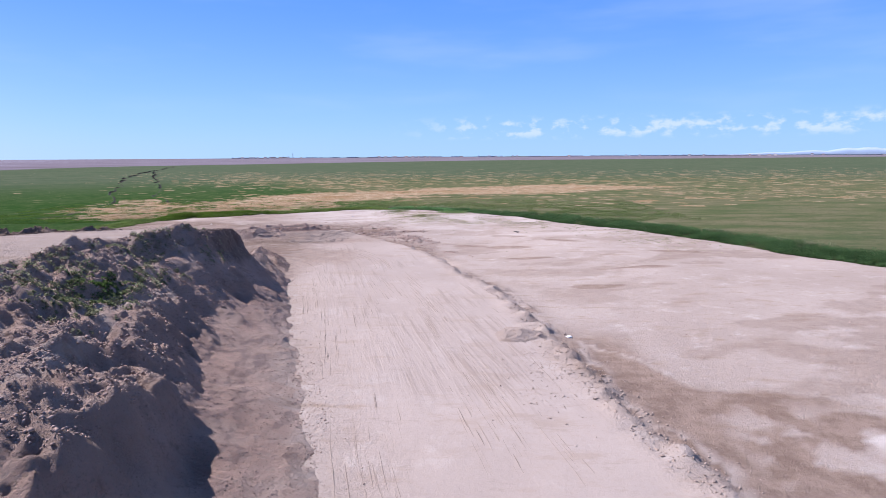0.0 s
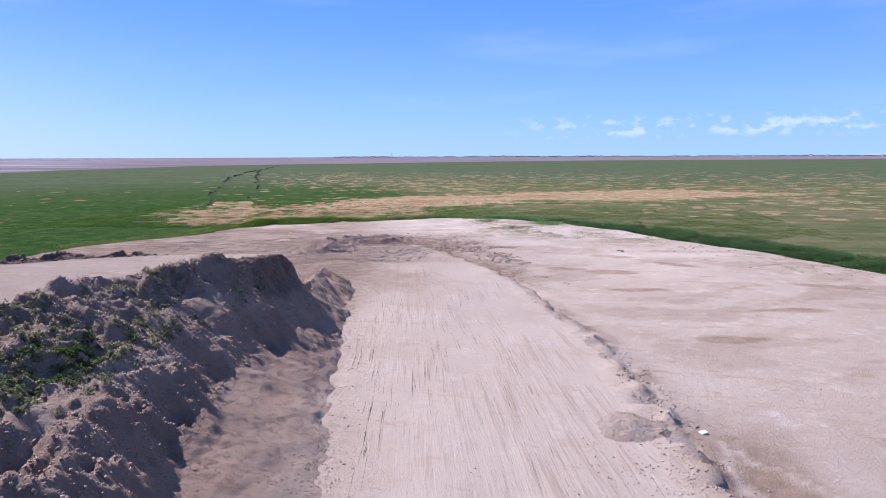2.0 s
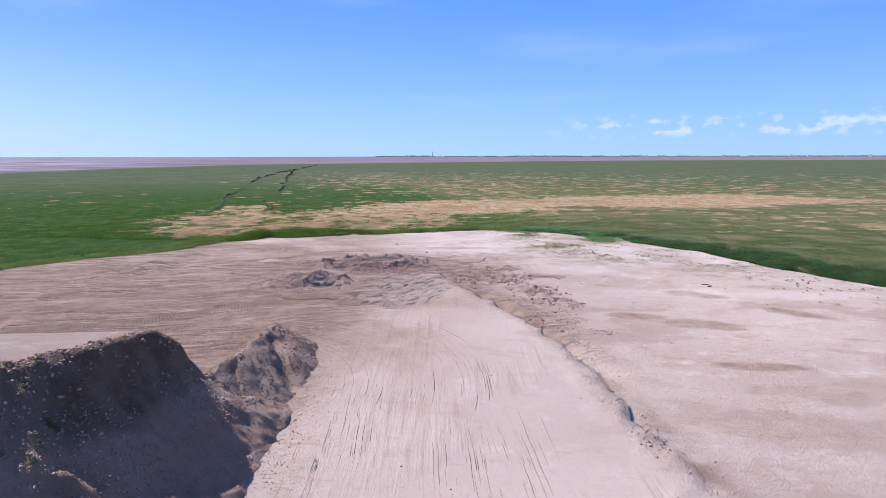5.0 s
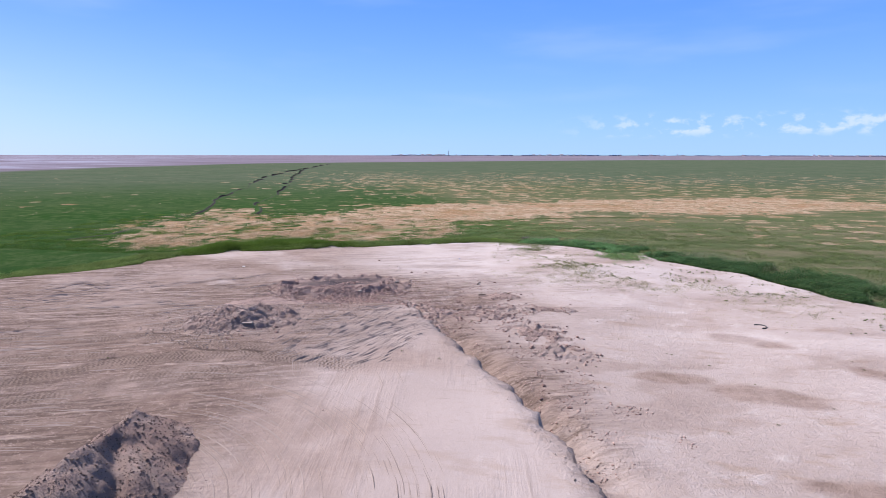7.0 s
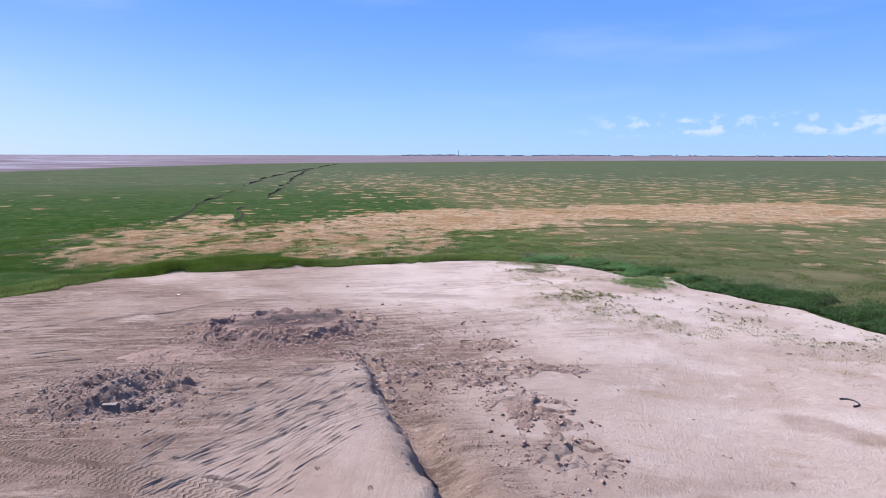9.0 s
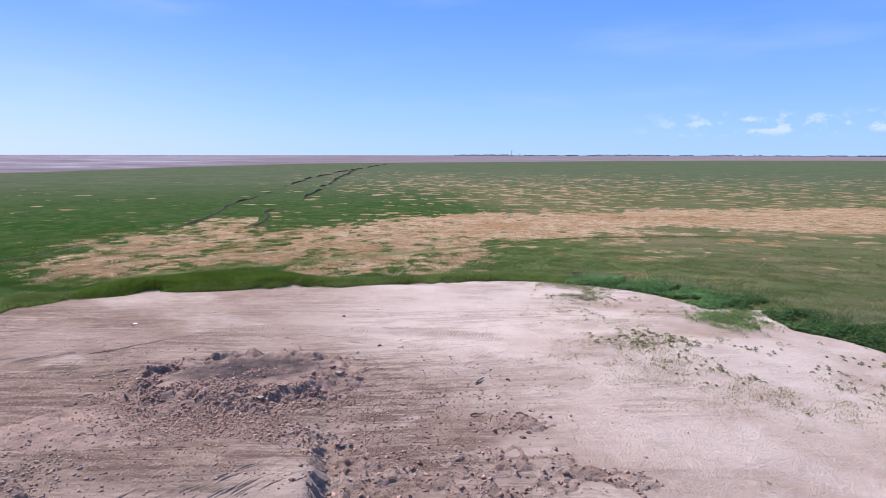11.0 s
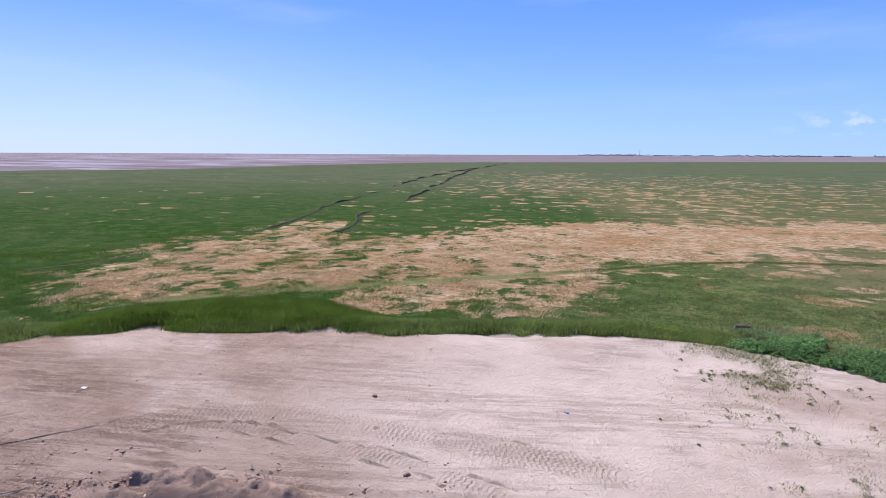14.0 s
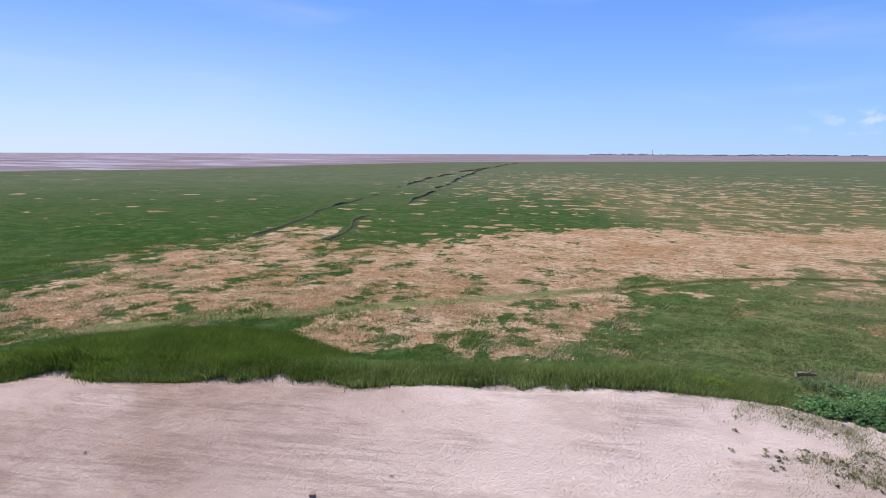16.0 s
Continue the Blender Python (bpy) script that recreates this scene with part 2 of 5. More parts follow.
def ground_material():
    n = Net("sand and salt marsh", 1.0, 0.0)
    sand = sand_colour(n)
    lane = n.attr("lane")
    sand = n.mix(n.math('MULTIPLY', lane, 0.45), sand, (0.325, 0.276, 0.250))
    sand = n.mix(n.math('MULTIPLY', n.math('MULTIPLY', n.ramp(n.noise(1.0, 6, 0.72, n.streak(6.0, 0.30, 1.79)), 0.50, 0.64), n.attr("scrape")), 0.55), sand, (0.245, 0.196, 0.167))
    sand = n.mix(n.math('MULTIPLY', n.math('MULTIPLY', n.ramp(n.noise(1.0, 6, 0.72, n.streak(8.0, 0.7, 1.74)), 0.52, 0.66), n.attr("scrape")), 0.35), sand, (0.40, 0.345, 0.313))
    sand = n.mix(n.attr("damp"), sand, n.mix(n.ramp(n.noise(0.8, 6, 0.7), 0.35, 0.65), (0.185, 0.130, 0.102), (0.270, 0.202, 0.163)))
    sand = n.mix(n.attr("salt"), sand, (0.57, 0.515, 0.48))
    sand = n.mix(n.attr("ash"), sand, n.mix(n.ramp(n.noise(1.3, 5), 0.35, 0.7), (0.165, 0.120, 0.102), (0.28, 0.208, 0.172)))
    churn = n.attr("churn")
    sand = n.mix(n.math('MULTIPLY', n.math('MULTIPLY', n.ramp(n.noise(2.2, 9, 0.82, n.stretch(0.7, 1.5, 1, -0.45)), 0.50, 0.57), churn), 0.5), sand, (0.14, 0.100, 0.078))
    sand = n.mix(n.math('MULTIPLY', n.math('MULTIPLY', n.ramp(n.noise(1.0, 8, 0.7, n.streak(4.5, 0.40, 0.42)), 0.48, 0.55), churn), 0.9), sand, (0.14, 0.102, 0.082))
    sand = n.mix(n.math('MULTIPLY', n.math('MULTIPLY', n.ramp(n.noise(1.0, 8, 0.7, n.streak(5.0, 0.6, 0.30)), 0.55, 0.63), churn), 0.6), sand, (0.43, 0.34, 0.285))
    sand = n.mix(n.math('MULTIPLY', n.math('MULTIPLY', n.ramp(n.noise(5.5, 8, 0.82), 0.55, 0.61), churn), 0.7), sand, (0.42, 0.33, 0.275))
    # ribbed prints of machine tracks, herringbone wise
    wave = n.math('SINE', n.math('MULTIPLY', n.math('ADD', n.attr("tread_s"), n.math('ADD', n.math('MULTIPLY', n.math('PINGPONG', n.attr("tread_d"), 0.16), 0.75), n.math('MULTIPLY', n.noise(1.5, 3), 0.12))), 30.0))
    groove = n.math('MULTIPLY', n.math('MULTIPLY', n.ramp(wave, -0.3, 0.5), n.attr("tread")), n.ramp(n.noise(1.1, 5, 0.7), 0.34, 0.56))
    sand = n.mix(n.math('MULTIPLY', n.attr("tread"), 0.7), sand, (0.235, 0.178, 0.145))
    sand = n.mix(n.math('MULTIPLY', groove, 0.85), sand, (0.135, 0.100, 0.080))
    # marsh turf
    big, mid, fine = n.noise(0.045, 4), n.noise(0.4, 5, 0.6), n.noise(2.6, 5, 0.7)
    green = n.mix(n.ramp(big, 0.35, 0.65), (0.025, 0.066, 0.016), (0.046, 0.078, 0.028))
    green = n.mix(n.ramp(mid, 0.42, 0.7), green, (0.074, 0.106, 0.040))
    green = n.mix(n.attr("olive"), green, n.mix(n.ramp(mid, 0.35, 0.65), (0.098, 0.142, 0.050), (0.150, 0.165, 0.074)))
    green = n.mix(n.math('MULTIPLY', n.ramp(fine, 0.42, 0.66), 0.75), green, (0.021, 0.054, 0.014))
    green = n.mix(n.math('MULTIPLY', n.ramp(n.noise(0.16, 7, 0.75, n.stretch(1, 1.6, 1, 0.3)), 0.50, 0.60), 0.55), green, (0.027, 0.060, 0.020))
    patch = n.noise(0.28, 6, 0.68)
    straw = n.mix(n.ramp(patch, 0.40, 0.60), (0.40, 0.300, 0.205), (0.31, 0.195, 0.118))
    straw = n.mix(n.math('MULTIPLY', n.ramp(n.noise(0.055, 5, 0.6), 0.50, 0.62), 0.7), straw, (0.27, 0.148, 0.072))
    straw = n.mix(n.math('MULTIPLY', n.ramp(n.noise(0.9, 8, 0.80, n.stretch(0.8, 1.4, 1, 0.25)), 0.46, 0.58), 0.8), straw, (0.135, 0.118, 0.055))
    straw = n.mix(n.math('MULTIPLY', n.ramp(n.noise(2.6, 5, 0.75, n.stretch(0.7, 1.5, 1, 0.2)), 0.54, 0.66), 0.8), straw, (0.56, 0.46, 0.345))
    deadness = n.math('ADD', n.math('ADD', n.attr("dead"), n.math('MULTIPLY', n.attr("spots"), 0.33)), n.math('ADD', n.math('MULTIPLY', n.math('SUBTRACT', n.noise(0.33, 6, 0.72), 0.5), 2.4), n.math('MULTIPLY', n.math('SUBTRACT', n.noise(1.0, 4, 0.6, n.streak(14.0, 4.0, 1.97)), 0.5), 1.2)))
    warp = n.nt.nodes.new("ShaderNodeVectorMath")
    warp.operation = 'MULTIPLY_ADD'
    n.put(n.noise(0.5, 4, 0.6, None, "Color"), warp.inputs[0])
    warp.inputs[1].default_value = (3.0, 3.0, 0.0)
    n.put(n.pos, warp.inputs[2])
    flat = n.nt.nodes.new("ShaderNodeVectorMath")
    flat.operation = 'MULTIPLY'
    n.put(warp.outputs[0], flat.inputs[0])
    flat.inputs[1].default_value = (0.8, 1.0, 0.0)
    cells = n.nt.nodes.new("ShaderNodeTexVoronoi")
    cells.inputs["Scale"].default_value = 0.30
    n.put(flat.outputs[0], cells.inputs["Vector"])
    pick = n.nt.nodes.new("ShaderNodeSeparateColor")
    n.put(cells.outputs["Color"], pick.inputs[0])
    chosen = n.ramp(n.math('SUBTRACT', n.attr("spots"), pick.outputs[0]), -0.02, 0.05)
    size = n.math('ADD', n.math('MULTIPLY', n.math('POWER', pick.outputs[1], 2.0), 0.55), 0.10)
    spot = n.math('MULTIPLY', chosen, n.ramp(n.math('SUBTRACT', size, cells.outputs["Distance"]), -0.06, 0.08))
    # duller grey-green for distant turf: air haze painted into its colour
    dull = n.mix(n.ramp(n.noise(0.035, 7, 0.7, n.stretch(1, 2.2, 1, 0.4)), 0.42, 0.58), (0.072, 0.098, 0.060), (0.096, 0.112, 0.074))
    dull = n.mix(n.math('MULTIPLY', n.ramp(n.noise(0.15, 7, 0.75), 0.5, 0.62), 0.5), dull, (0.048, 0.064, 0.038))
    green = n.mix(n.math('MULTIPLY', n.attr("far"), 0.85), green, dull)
    tan = n.mix(n.ramp(n.noise(0.10, 8, 0.75, n.stretch(0.6, 1.7, 1, -0.2)), 0.40, 0.60), (0.082, 0.104, 0.046), (0.152, 0.138, 0.082))
    tan = n.mix(n.math('MULTIPLY', n.ramp(n.noise(1.1, 7, 0.75), 0.5, 0.64), 0.6), tan, (0.075, 0.092, 0.042))
    green = n.mix(n.math('MULTIPLY', n.attr("tan"), n.ramp(n.noise(0.05, 6, 0.7), 0.30, 0.50, 0.55, 0.95)), green, tan)
    deadness = n.math('MAXIMUM', n.ramp(deadness, 0.40, 0.56), n.math('MULTIPLY', spot, 0.8))
    turf = n.mix(deadness, green, straw)
    turf = n.mix(n.attr("trail"), turf, n.mix(n.ramp(fine, 0.4, 0.6), (0.12, 0.15, 0.055), (0.18, 0.18, 0.09)))
    turf = n.mix(n.math('MULTIPLY', n.attr("path"), 0.85), turf, (0.035, 0.050, 0.015))
    mud = n.mix(n.ramp(n.noise(0.006, 6, 0.6, n.stretch(1, 3.5, 1, -0.35)), 0.42, 0.6), (0.185, 0.165, 0.195), (0.145, 0.122, 0.142))
    mud = n.mix(n.ramp(n.noise(0.004, 5, 0.6, n.stretch(1, 5, 1, -0.35)), n.math('SUBTRACT', 0.80, n.math('MULTIPLY', n.attr("wet"), 0.32)), n.math('SUBTRACT', 0.90, n.math('MULTIPLY', n.attr("wet"), 0.32))), mud, (0.26, 0.26, 0.31))
    turf = n.mix(n.attr("flats"), turf, mud)
    edge = n.math('ADD', n.attr("pad"), n.math('MULTIPLY', n.math('SUBTRACT', n.noise(1.1, 6, 0.7), 0.5), 0.9))
    c = n.mix(n.ramp(edge, 0.40, 0.60), turf, sand)
    h = n.math('ADD', n.math('MULTIPLY', n.noise(2.2, 8, 0.74), 1.15), n.math('MULTIPLY', n.noise(9.0, 7, 0.75), 0.5))
    h = n.math('ADD', n.math('MULTIPLY', h, n.math('SUBTRACT', 1.0, n.math('MULTIPLY', lane, 0.75))), n.math('MULTIPLY', n.math('MULTIPLY', n.noise(1.0, 5, 0.7, n.streak(6.0, 0.30, 1.79)), n.attr("scrape")), 0.5))
    turf_h = n.math('ADD', n.math('MULTIPLY', n.noise(0.6, 9, 0.76), 4.5), h)
    bare = n.ramp(edge, 0.40, 0.60)
    h = n.math('ADD', n.math('MULTIPLY', bare, h), n.math('MULTIPLY', n.math('SUBTRACT', 1.0, bare), turf_h))
    h = n.math('SUBTRACT', n.math('ADD', h, n.math('MULTIPLY', churn, n.math('MULTIPLY', n.noise(1.8, 9, 0.78), 2.0))), n.math('MULTIPLY', groove, 1.0))
    return n.done(c, h, 0.9, 0.11)


def soil_material(name, weeds=True):
    n = Net(name, 1.0, 0.0)
    c = n.mix(n.ramp(n.noise(0.35, 5), 0.35, 0.65), (0.48, 0.345, 0.292), (0.375, 0.266, 0.226))
    c = n.mix(n.math('MULTIPLY', n.ramp(n.noise(2.4, 7, 0.75), 0.52, 0.70), 0.6), c, (0.215, 0.152, 0.120))
    c = n.mix(n.math('MULTIPLY', n.ramp(n.noise(7.0, 6, 0.75), 0.50, 0.62), 0.6), c, (0.37, 0.305, 0.262))
    c = n.mix(n.math('MULTIPLY', n.ramp(n.noise(14.0, 5, 0.75), 0.56, 0.66), 0.5), c, (0.16, 0.115, 0.095))
    # darker soil tone; over the cut face it is painted-in shade
    c = n.mix(n.attr("shade_and_dark"), c, n.mix(n.ramp(n.noise(1.2, 6, 0.7), 0.4, 0.65), (0.17, 0.125, 0.10), (0.12, 0.088, 0.072)))
    c = n.mix(n.attr("sandy"), c, sand_colour(n))
    h = n.math('ADD', n.math('MULTIPLY', n.noise(3.0, 8, 0.75), 1.0), n.math('MULTIPLY', n.noise(12.0, 7, 0.75), 0.7))
    h = n.math('MULTIPLY', h, n.math('SUBTRACT', 1.0, n.math('MULTIPLY', n.attr("sandy"), 0.6)))
    return n.done(c, h, 1.0, 0.24)


def plant_material(name):
    n = Net(name, 0.65, 0.25)
    c = n.mix(n.math('MULTIPLY', n.island, 0.35), n.tint("tone"), n.mix(0.5, n.tint("tone"), (0.03, 0.05, 0.015)))
    flat, thin, both = (n.nt.nodes.new(k) for k in ("ShaderNodeBsdfDiffuse", "ShaderNodeBsdfTranslucent", "ShaderNodeMixShader"))
    n.put(c, flat.inputs["Color"]), n.put(c, thin.inputs["Color"])
    both.inputs[0].default_value = 0.5
    n.put(flat.outputs[0], both.inputs[1]), n.put(thin.outputs[0], both.inputs[2])
    n.put(both.outputs[0], n.nt.nodes["Material Output"].inputs["Surface"])
    return n.mat


def plain_material(name, colour, rough=0.8, second=None, scale=6.0):
    n = Net(name, rough, 0.3 if rough < 0.8 else 0.05)
    return n.done(n.mix(n.ramp(n.noise(scale, 5, 0.65), 0.35, 0.7), colour, second or tuple(v * 0.7 for v in colour)))


def stone_material(name, a, b):
    n = Net(name, 1.0, 0.0)
    c = n.mix(n.island, a, b)
    c = n.mix(n.math('MULTIPLY', n.ramp(n.noise(12.0, 5, 0.7), 0.4, 0.7), 0.4), c, tuple(v * 0.55 for v in a))
    return n.done(c, n.noise(25.0, 5, 0.7), 0.5, 0.02)


GROUND, SOIL, PLANT = ground_material(), soil_material("spoil soil"), plant_material("leaves and blades")
STONE = stone_material("mixed rubble", (0.45, 0.322, 0.272), (0.205, 0.132, 0.110))
DARK_CLOD = stone_material("dark clods", (0.21, 0.16, 0.13), (0.14, 0.10, 0.085))
SPOIL_CLOD = stone_material("spoil clods", (0.40, 0.298, 0.256), (0.27, 0.198, 0.168))
CLOD = stone_material("dry clods", (0.41, 0.326, 0.280), (0.31, 0.238, 0.200))


# ---- mesh helpers ----
def mesh_object(name, verts, faces, material, smooth=False, parent=None, label=""):
    me = bpy.data.meshes.new(name)
    verts, faces = np.asarray(verts, np.float32), np.asarray(faces, np.int32)
    k = faces.shape[1]
    me.vertices.add(len(verts))
    me.vertices.foreach_set("co", verts.ravel())
    me.loops.add(faces.size)
    me.loops.foreach_set("vertex_index", faces.ravel())
    me.polygons.add(len(faces))
    me.polygons.foreach_set("loop_start", np.arange(0, faces.size, k, dtype=np.int32))
    if smooth:
        me.polygons.foreach_set("use_smooth", np.ones(len(faces), bool))
    me.materials.append(material)
    me.update(calc_edges=True)
    ob = new(name, me)
    if parent:
        ob.parent = parent
    if label:
        tagged(ob, label)
    return ob


def part(name, bm, material, parent, label=""):
    me = bpy.data.meshes.new(name)
    bm.to_mesh(me)
    bm.free()
    me.materials.append(material)
    ob = new(name, me)
    ob.parent = parent
    return tagged(ob, label) if label else ob


def store(ob, name, values):
    a = ob.data.attributes.new(name, 'FLOAT', 'POINT')
    a.data.foreach_set("value", np.asarray(values, np.float32).ravel())


def store_tone(ob, rgb):
    a = ob.data.attributes.new("tone", 'FLOAT_COLOR', 'POINT')
    a.data.foreach_set("color", np.concatenate([rgb, np.ones((len(rgb), 1))], 1).astype(np.float32).ravel())


def grid_faces(nx, ny):
    i = np.arange(nx * ny).reshape(ny, nx)
    return np.stack([i[:-1, :-1], i[:-1, 1:], i[1:, 1:], i[1:, :-1]], -1).reshape(-1, 4)


def spread(lo, hi, fine, growth, far_lo, far_hi):
    """Grid lines: fine between lo and hi, wider and wider beyond."""
    mid = list(np.arange(lo, hi + fine / 2, fine))
    for sign, end in ((1, far_hi), (-1, far_lo)):
        p, gap, more = (mid[-1] if sign > 0 else mid[0]), fine, []
        while sign * (end - p) > 0:
            gap *= growth
            p += sign * gap
            more.append(p)
        more[-1] = end
        mid = mid + more if sign > 0 else more[::-1] + mid
    return np.array(mid)


# ---- the ground, one sheet to the horizon ----
TRAIL = [(-49, 93.5), (-46.5, 98.3), (-43.2, 103.8), (-39.1, 108), (-34.8, 113.4), (-30.8, 118.6), (-26.4, 124.2), (-22.1, 129.5), (-17.8, 135), (-11.8, 140), (0, 146), (20, 152)]


def deadness(x, y):
    """How far the marsh grass is dried out."""
    d = inside(x, y, DEAD) + 10 * (fbm(x, y, 13, 61, 4) - 0.5)
    return np.clip(0.46 - d / 16.0, 0, 0.58) - 0.13 * step(-25, 5, x) + 0.06 * (fbm(x, y, 25, 62, 2) - 0.5)


def spotted(x, y):
    """How many dry patches stand in the green."""
    left = 0.07 * step(-75, -90, x) * step(90, 100, y) * step(260, 150, y)
    off = x + 9 + 0.65 * (y - 80)
    right = step(-35, 20, off) * step(108, 135, y) * step(480, 260, y)
    return np.maximum(left, np.clip(right * (0.42 + 0.46 * step(0, 70, off) + 0.5 * (fbm(x, y, 30, 64, 3) - 0.5)), 0, 1) + 0.035 * step(140, 160, y) * step(320, 200, y))


def olive(x, y):
    right = step(-36, -6, x - 0.12 * (y - 110)) * step(80, 100, y + x * 0.6) * step(220, 130, y)
    return np.clip(right * (0.45 + 0.9 * fbm(x, y, 9, 91, 4)) , 0, 1)


gx = spread(-46, 36, 0.28, 1.045, -4900, 4900)
gy = spread(8, 110, 0.28, 1.022, -1200, 4900)
X, Y = (a.ravel() for a in np.meshgrid(gx, gy))
Z = ground_z(X, Y)
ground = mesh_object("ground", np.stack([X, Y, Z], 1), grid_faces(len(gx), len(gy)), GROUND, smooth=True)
tagged(ground, "pale bare sand pad beside wide green salt marsh and mudflats", "ground", kind="structure")
RADIUS = np.hypot(X, Y)
pd = inside(X, Y, PAD)
store(ground, "pad", step(0.9, -0.9, pad_edge(X, Y)) * (RADIUS < 400))
store(ground, "dead", deadness(X, Y))
store(ground, "olive", olive(X, Y))
store(ground, "spots", spotted(X, Y))
_edge = X - 0.55 * (96 - Y)
store(ground, "tan", np.clip(step(2, 22, _edge + 8 * (fbm(X, Y, 14, 95, 3) - 0.5)) * step(330, 160, Y), 0, 1) * (pd > 0))
td, ts, talong = polyline(X, Y, TRAIL)
store(ground, "trail", step(1.3, 0.5, td) * (Y > 90) * step(70, 45, talong) * 0.9)
store(ground, "path", step(0.8, 0.3, td + 0.5 * (fbm(X, Y, 2.0, 66, 2) - 0.5)) * (Y > 90) * step(36, 44, talong) * step(100, 70, talong))
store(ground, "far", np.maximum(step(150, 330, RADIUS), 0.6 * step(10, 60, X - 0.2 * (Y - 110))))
fd, fs, _ = polyline(X + 40 * (fbm(X, Y, 90, 101, 4) - 0.5), Y, FLATS)
store(ground, "wet", step(-0.15, -0.75, X / (np.abs(Y) + 200.0)))
store(ground, "flats", step(-14, 10, fd * fs))
rd, rs, ralong = polyline(X, Y, RIDGE)
east = rd * rs
TOE = ([0, 15.3, 21.3, 26.4, 32, 37, 44, 51, 60], [-2.6, -3.4, -5.1, -6.6, -8.3, -9.7, -11.2, -13.2, -16])
bare_lane = step(0.6, 1.8, east) * step(72, 60, Y) * (X > -30) * step(0.0, 3.5, X - np.interp(Y, *TOE) + 1.2 * (fbm(X, Y, 2.0, 96, 3) - 0.5))
store(ground, "lane", bare_lane)
store(ground, "scrape", bare_lane * step(20.5, 25, Y + 0.3 * X) * step(0.36, 0.52, fbm(X * 0.9, Y * 0.5, 3.2, 97, 3)))


def sheet_z(x, y):
    """Height of the ground sheet as built."""
    x, y = np.asarray(x, float), np.asarray(y, float)
    i = np.clip(np.searchsorted(gx, x) - 1, 0, len(gx) - 2)
    j = np.clip(np.searchsorted(gy, y) - 1, 0, len(gy) - 2)
    u, v = (x - gx[i]) / (gx[i + 1] - gx[i]), (y - gy[j]) / (gy[j + 1] - gy[j])
    q = Z.reshape(len(gy), len(gx))
    return (q[j, i] * (1 - u) + q[j, i + 1] * u) * (1 - v) + (q[j + 1, i] * (1 - u) + q[j + 1, i + 1] * u) * v


# machine tracks: centre line, half width, strength
TRACKS = [([(-45, 49.5), (-38, 51.5), (-33, 53.4), (-27, 56.6), (-23.9, 59.7), (-20, 61.3), (-15.2, 62), (-10, 61.2)], 0.9, 1.0),
          ([(-44, 47), (-34, 50), (-25, 55), (-21.5, 58), (-18, 59.5), (-14.3, 59.6)], 0.75, 0.9),
          ([(-45, 60), (-36, 61.5), (-30, 63), (-25, 63.6), (-20, 62.9), (-15, 63.2)], 0.85, 1.0),
          ([(-45, 56), (-38, 57.2), (-32, 58.2), (-27, 60.6), (-22, 61.2)], 0.7, 0.8),
          ([(-44, 66), (-38, 68), (-33, 69.5), (-29, 71), (-26, 74)], 0.6, 0.7),
          ([(-31, 72), (-29.4, 78.6), (-29.0, 83), (-27.6, 86.4), (-24.2, 88.8), (-20, 90.0), (-15, 91), (-9, 91.4)], 0.9, 0.35),
          ([(-28.5, 84.5), (-25.5, 87.2), (-22, 87.9), (-17, 88.6), (-12, 88.4)], 0.5, 0.3),
          ([(-19.4, 90.6), (-17.0, 91.3), (-14.6, 91.5)], 0.55, 0.4),
          ([(-12.6, 89.4), (-10, 86.6), (-8.2, 84.0)], 0.8, 0.4),
          ([(-9, 89.8), (-6.5, 89.3), (-3.6, 87.6)], 0.7, 0.3)]
tread, tread_s, tread_d = np.zeros(len(X)), np.zeros(len(X)), np.zeros(len(X))
for line, wide, force in TRACKS:
    px, py = zip(*line)
    near = np.flatnonzero((X > min(px) - 3) & (X < max(px) + 3) & (Y > min(py) - 3) & (Y < max(py) + 3))
    d, side, along = polyline(X[near], Y[near], [tuple(p) for p in smooth_line(line, 1.0)])
    m = step(wide * 1.1, wide * 0.45, d + 0.35 * (fbm(X[near], Y[near], 1.2, 502, 3) - 0.5)) * force * (0.45 + 0.55 * step(0.36, 0.56, fbm(X[near], Y[near], 2.4, 503, 4)))
    m = m * step(0.2, 2.5, along) * step(along.max() - 0.2, along.max() - 3.0, along)
    won = near[m > tread[near]]
    pick = m > tread[near]
    tread[won], tread_s[won], tread_d[won] = m[pick], along[pick], d[pick]
store(ground, "tread", tread), store(ground, "tread_s", tread_s), store(ground, "tread_d", tread_d)
STAINS = [(8.0, 74.5, 2.2, 0.9, -0.5), (7.2, 66.0, 2.2, 1.2, -0.3), (3.2, 67.5, 1.8, 0.9, 0.2), (11.5, 44.5, 2.0, 0.7, 0.1), (17.5, 51.5, 2.6, 0.6, 0.1), (24, 60, 3.0, 0.8, -0.3), (8.3, 57.5, 2.4, 0.6, 0.0), (13.5, 69, 2.6, 0.9, -0.6), (-9.5, 80.0, 2.5, 1.6, 0.6)]
trough = step(0.0, -0.7, east) * step(-5.0, -2.0, east + 3.5 * (fbm(X, Y, 4, 111, 5) - 0.5))
damp = trough * (step(36, 28, Y) * 1.0 + step(52, 60, ralong) * 0.8)
streak = fbm(X * 0.9 + Y * 0.25, Y * 1.7 - X * 0.4, 5, 121, 6)
damp = np.maximum(damp, step(0.56, 0.64, streak) * step(0, -5, east) * 0.5 * (0.4 + 0.8 * fbm(X, Y, 12, 123, 2)))
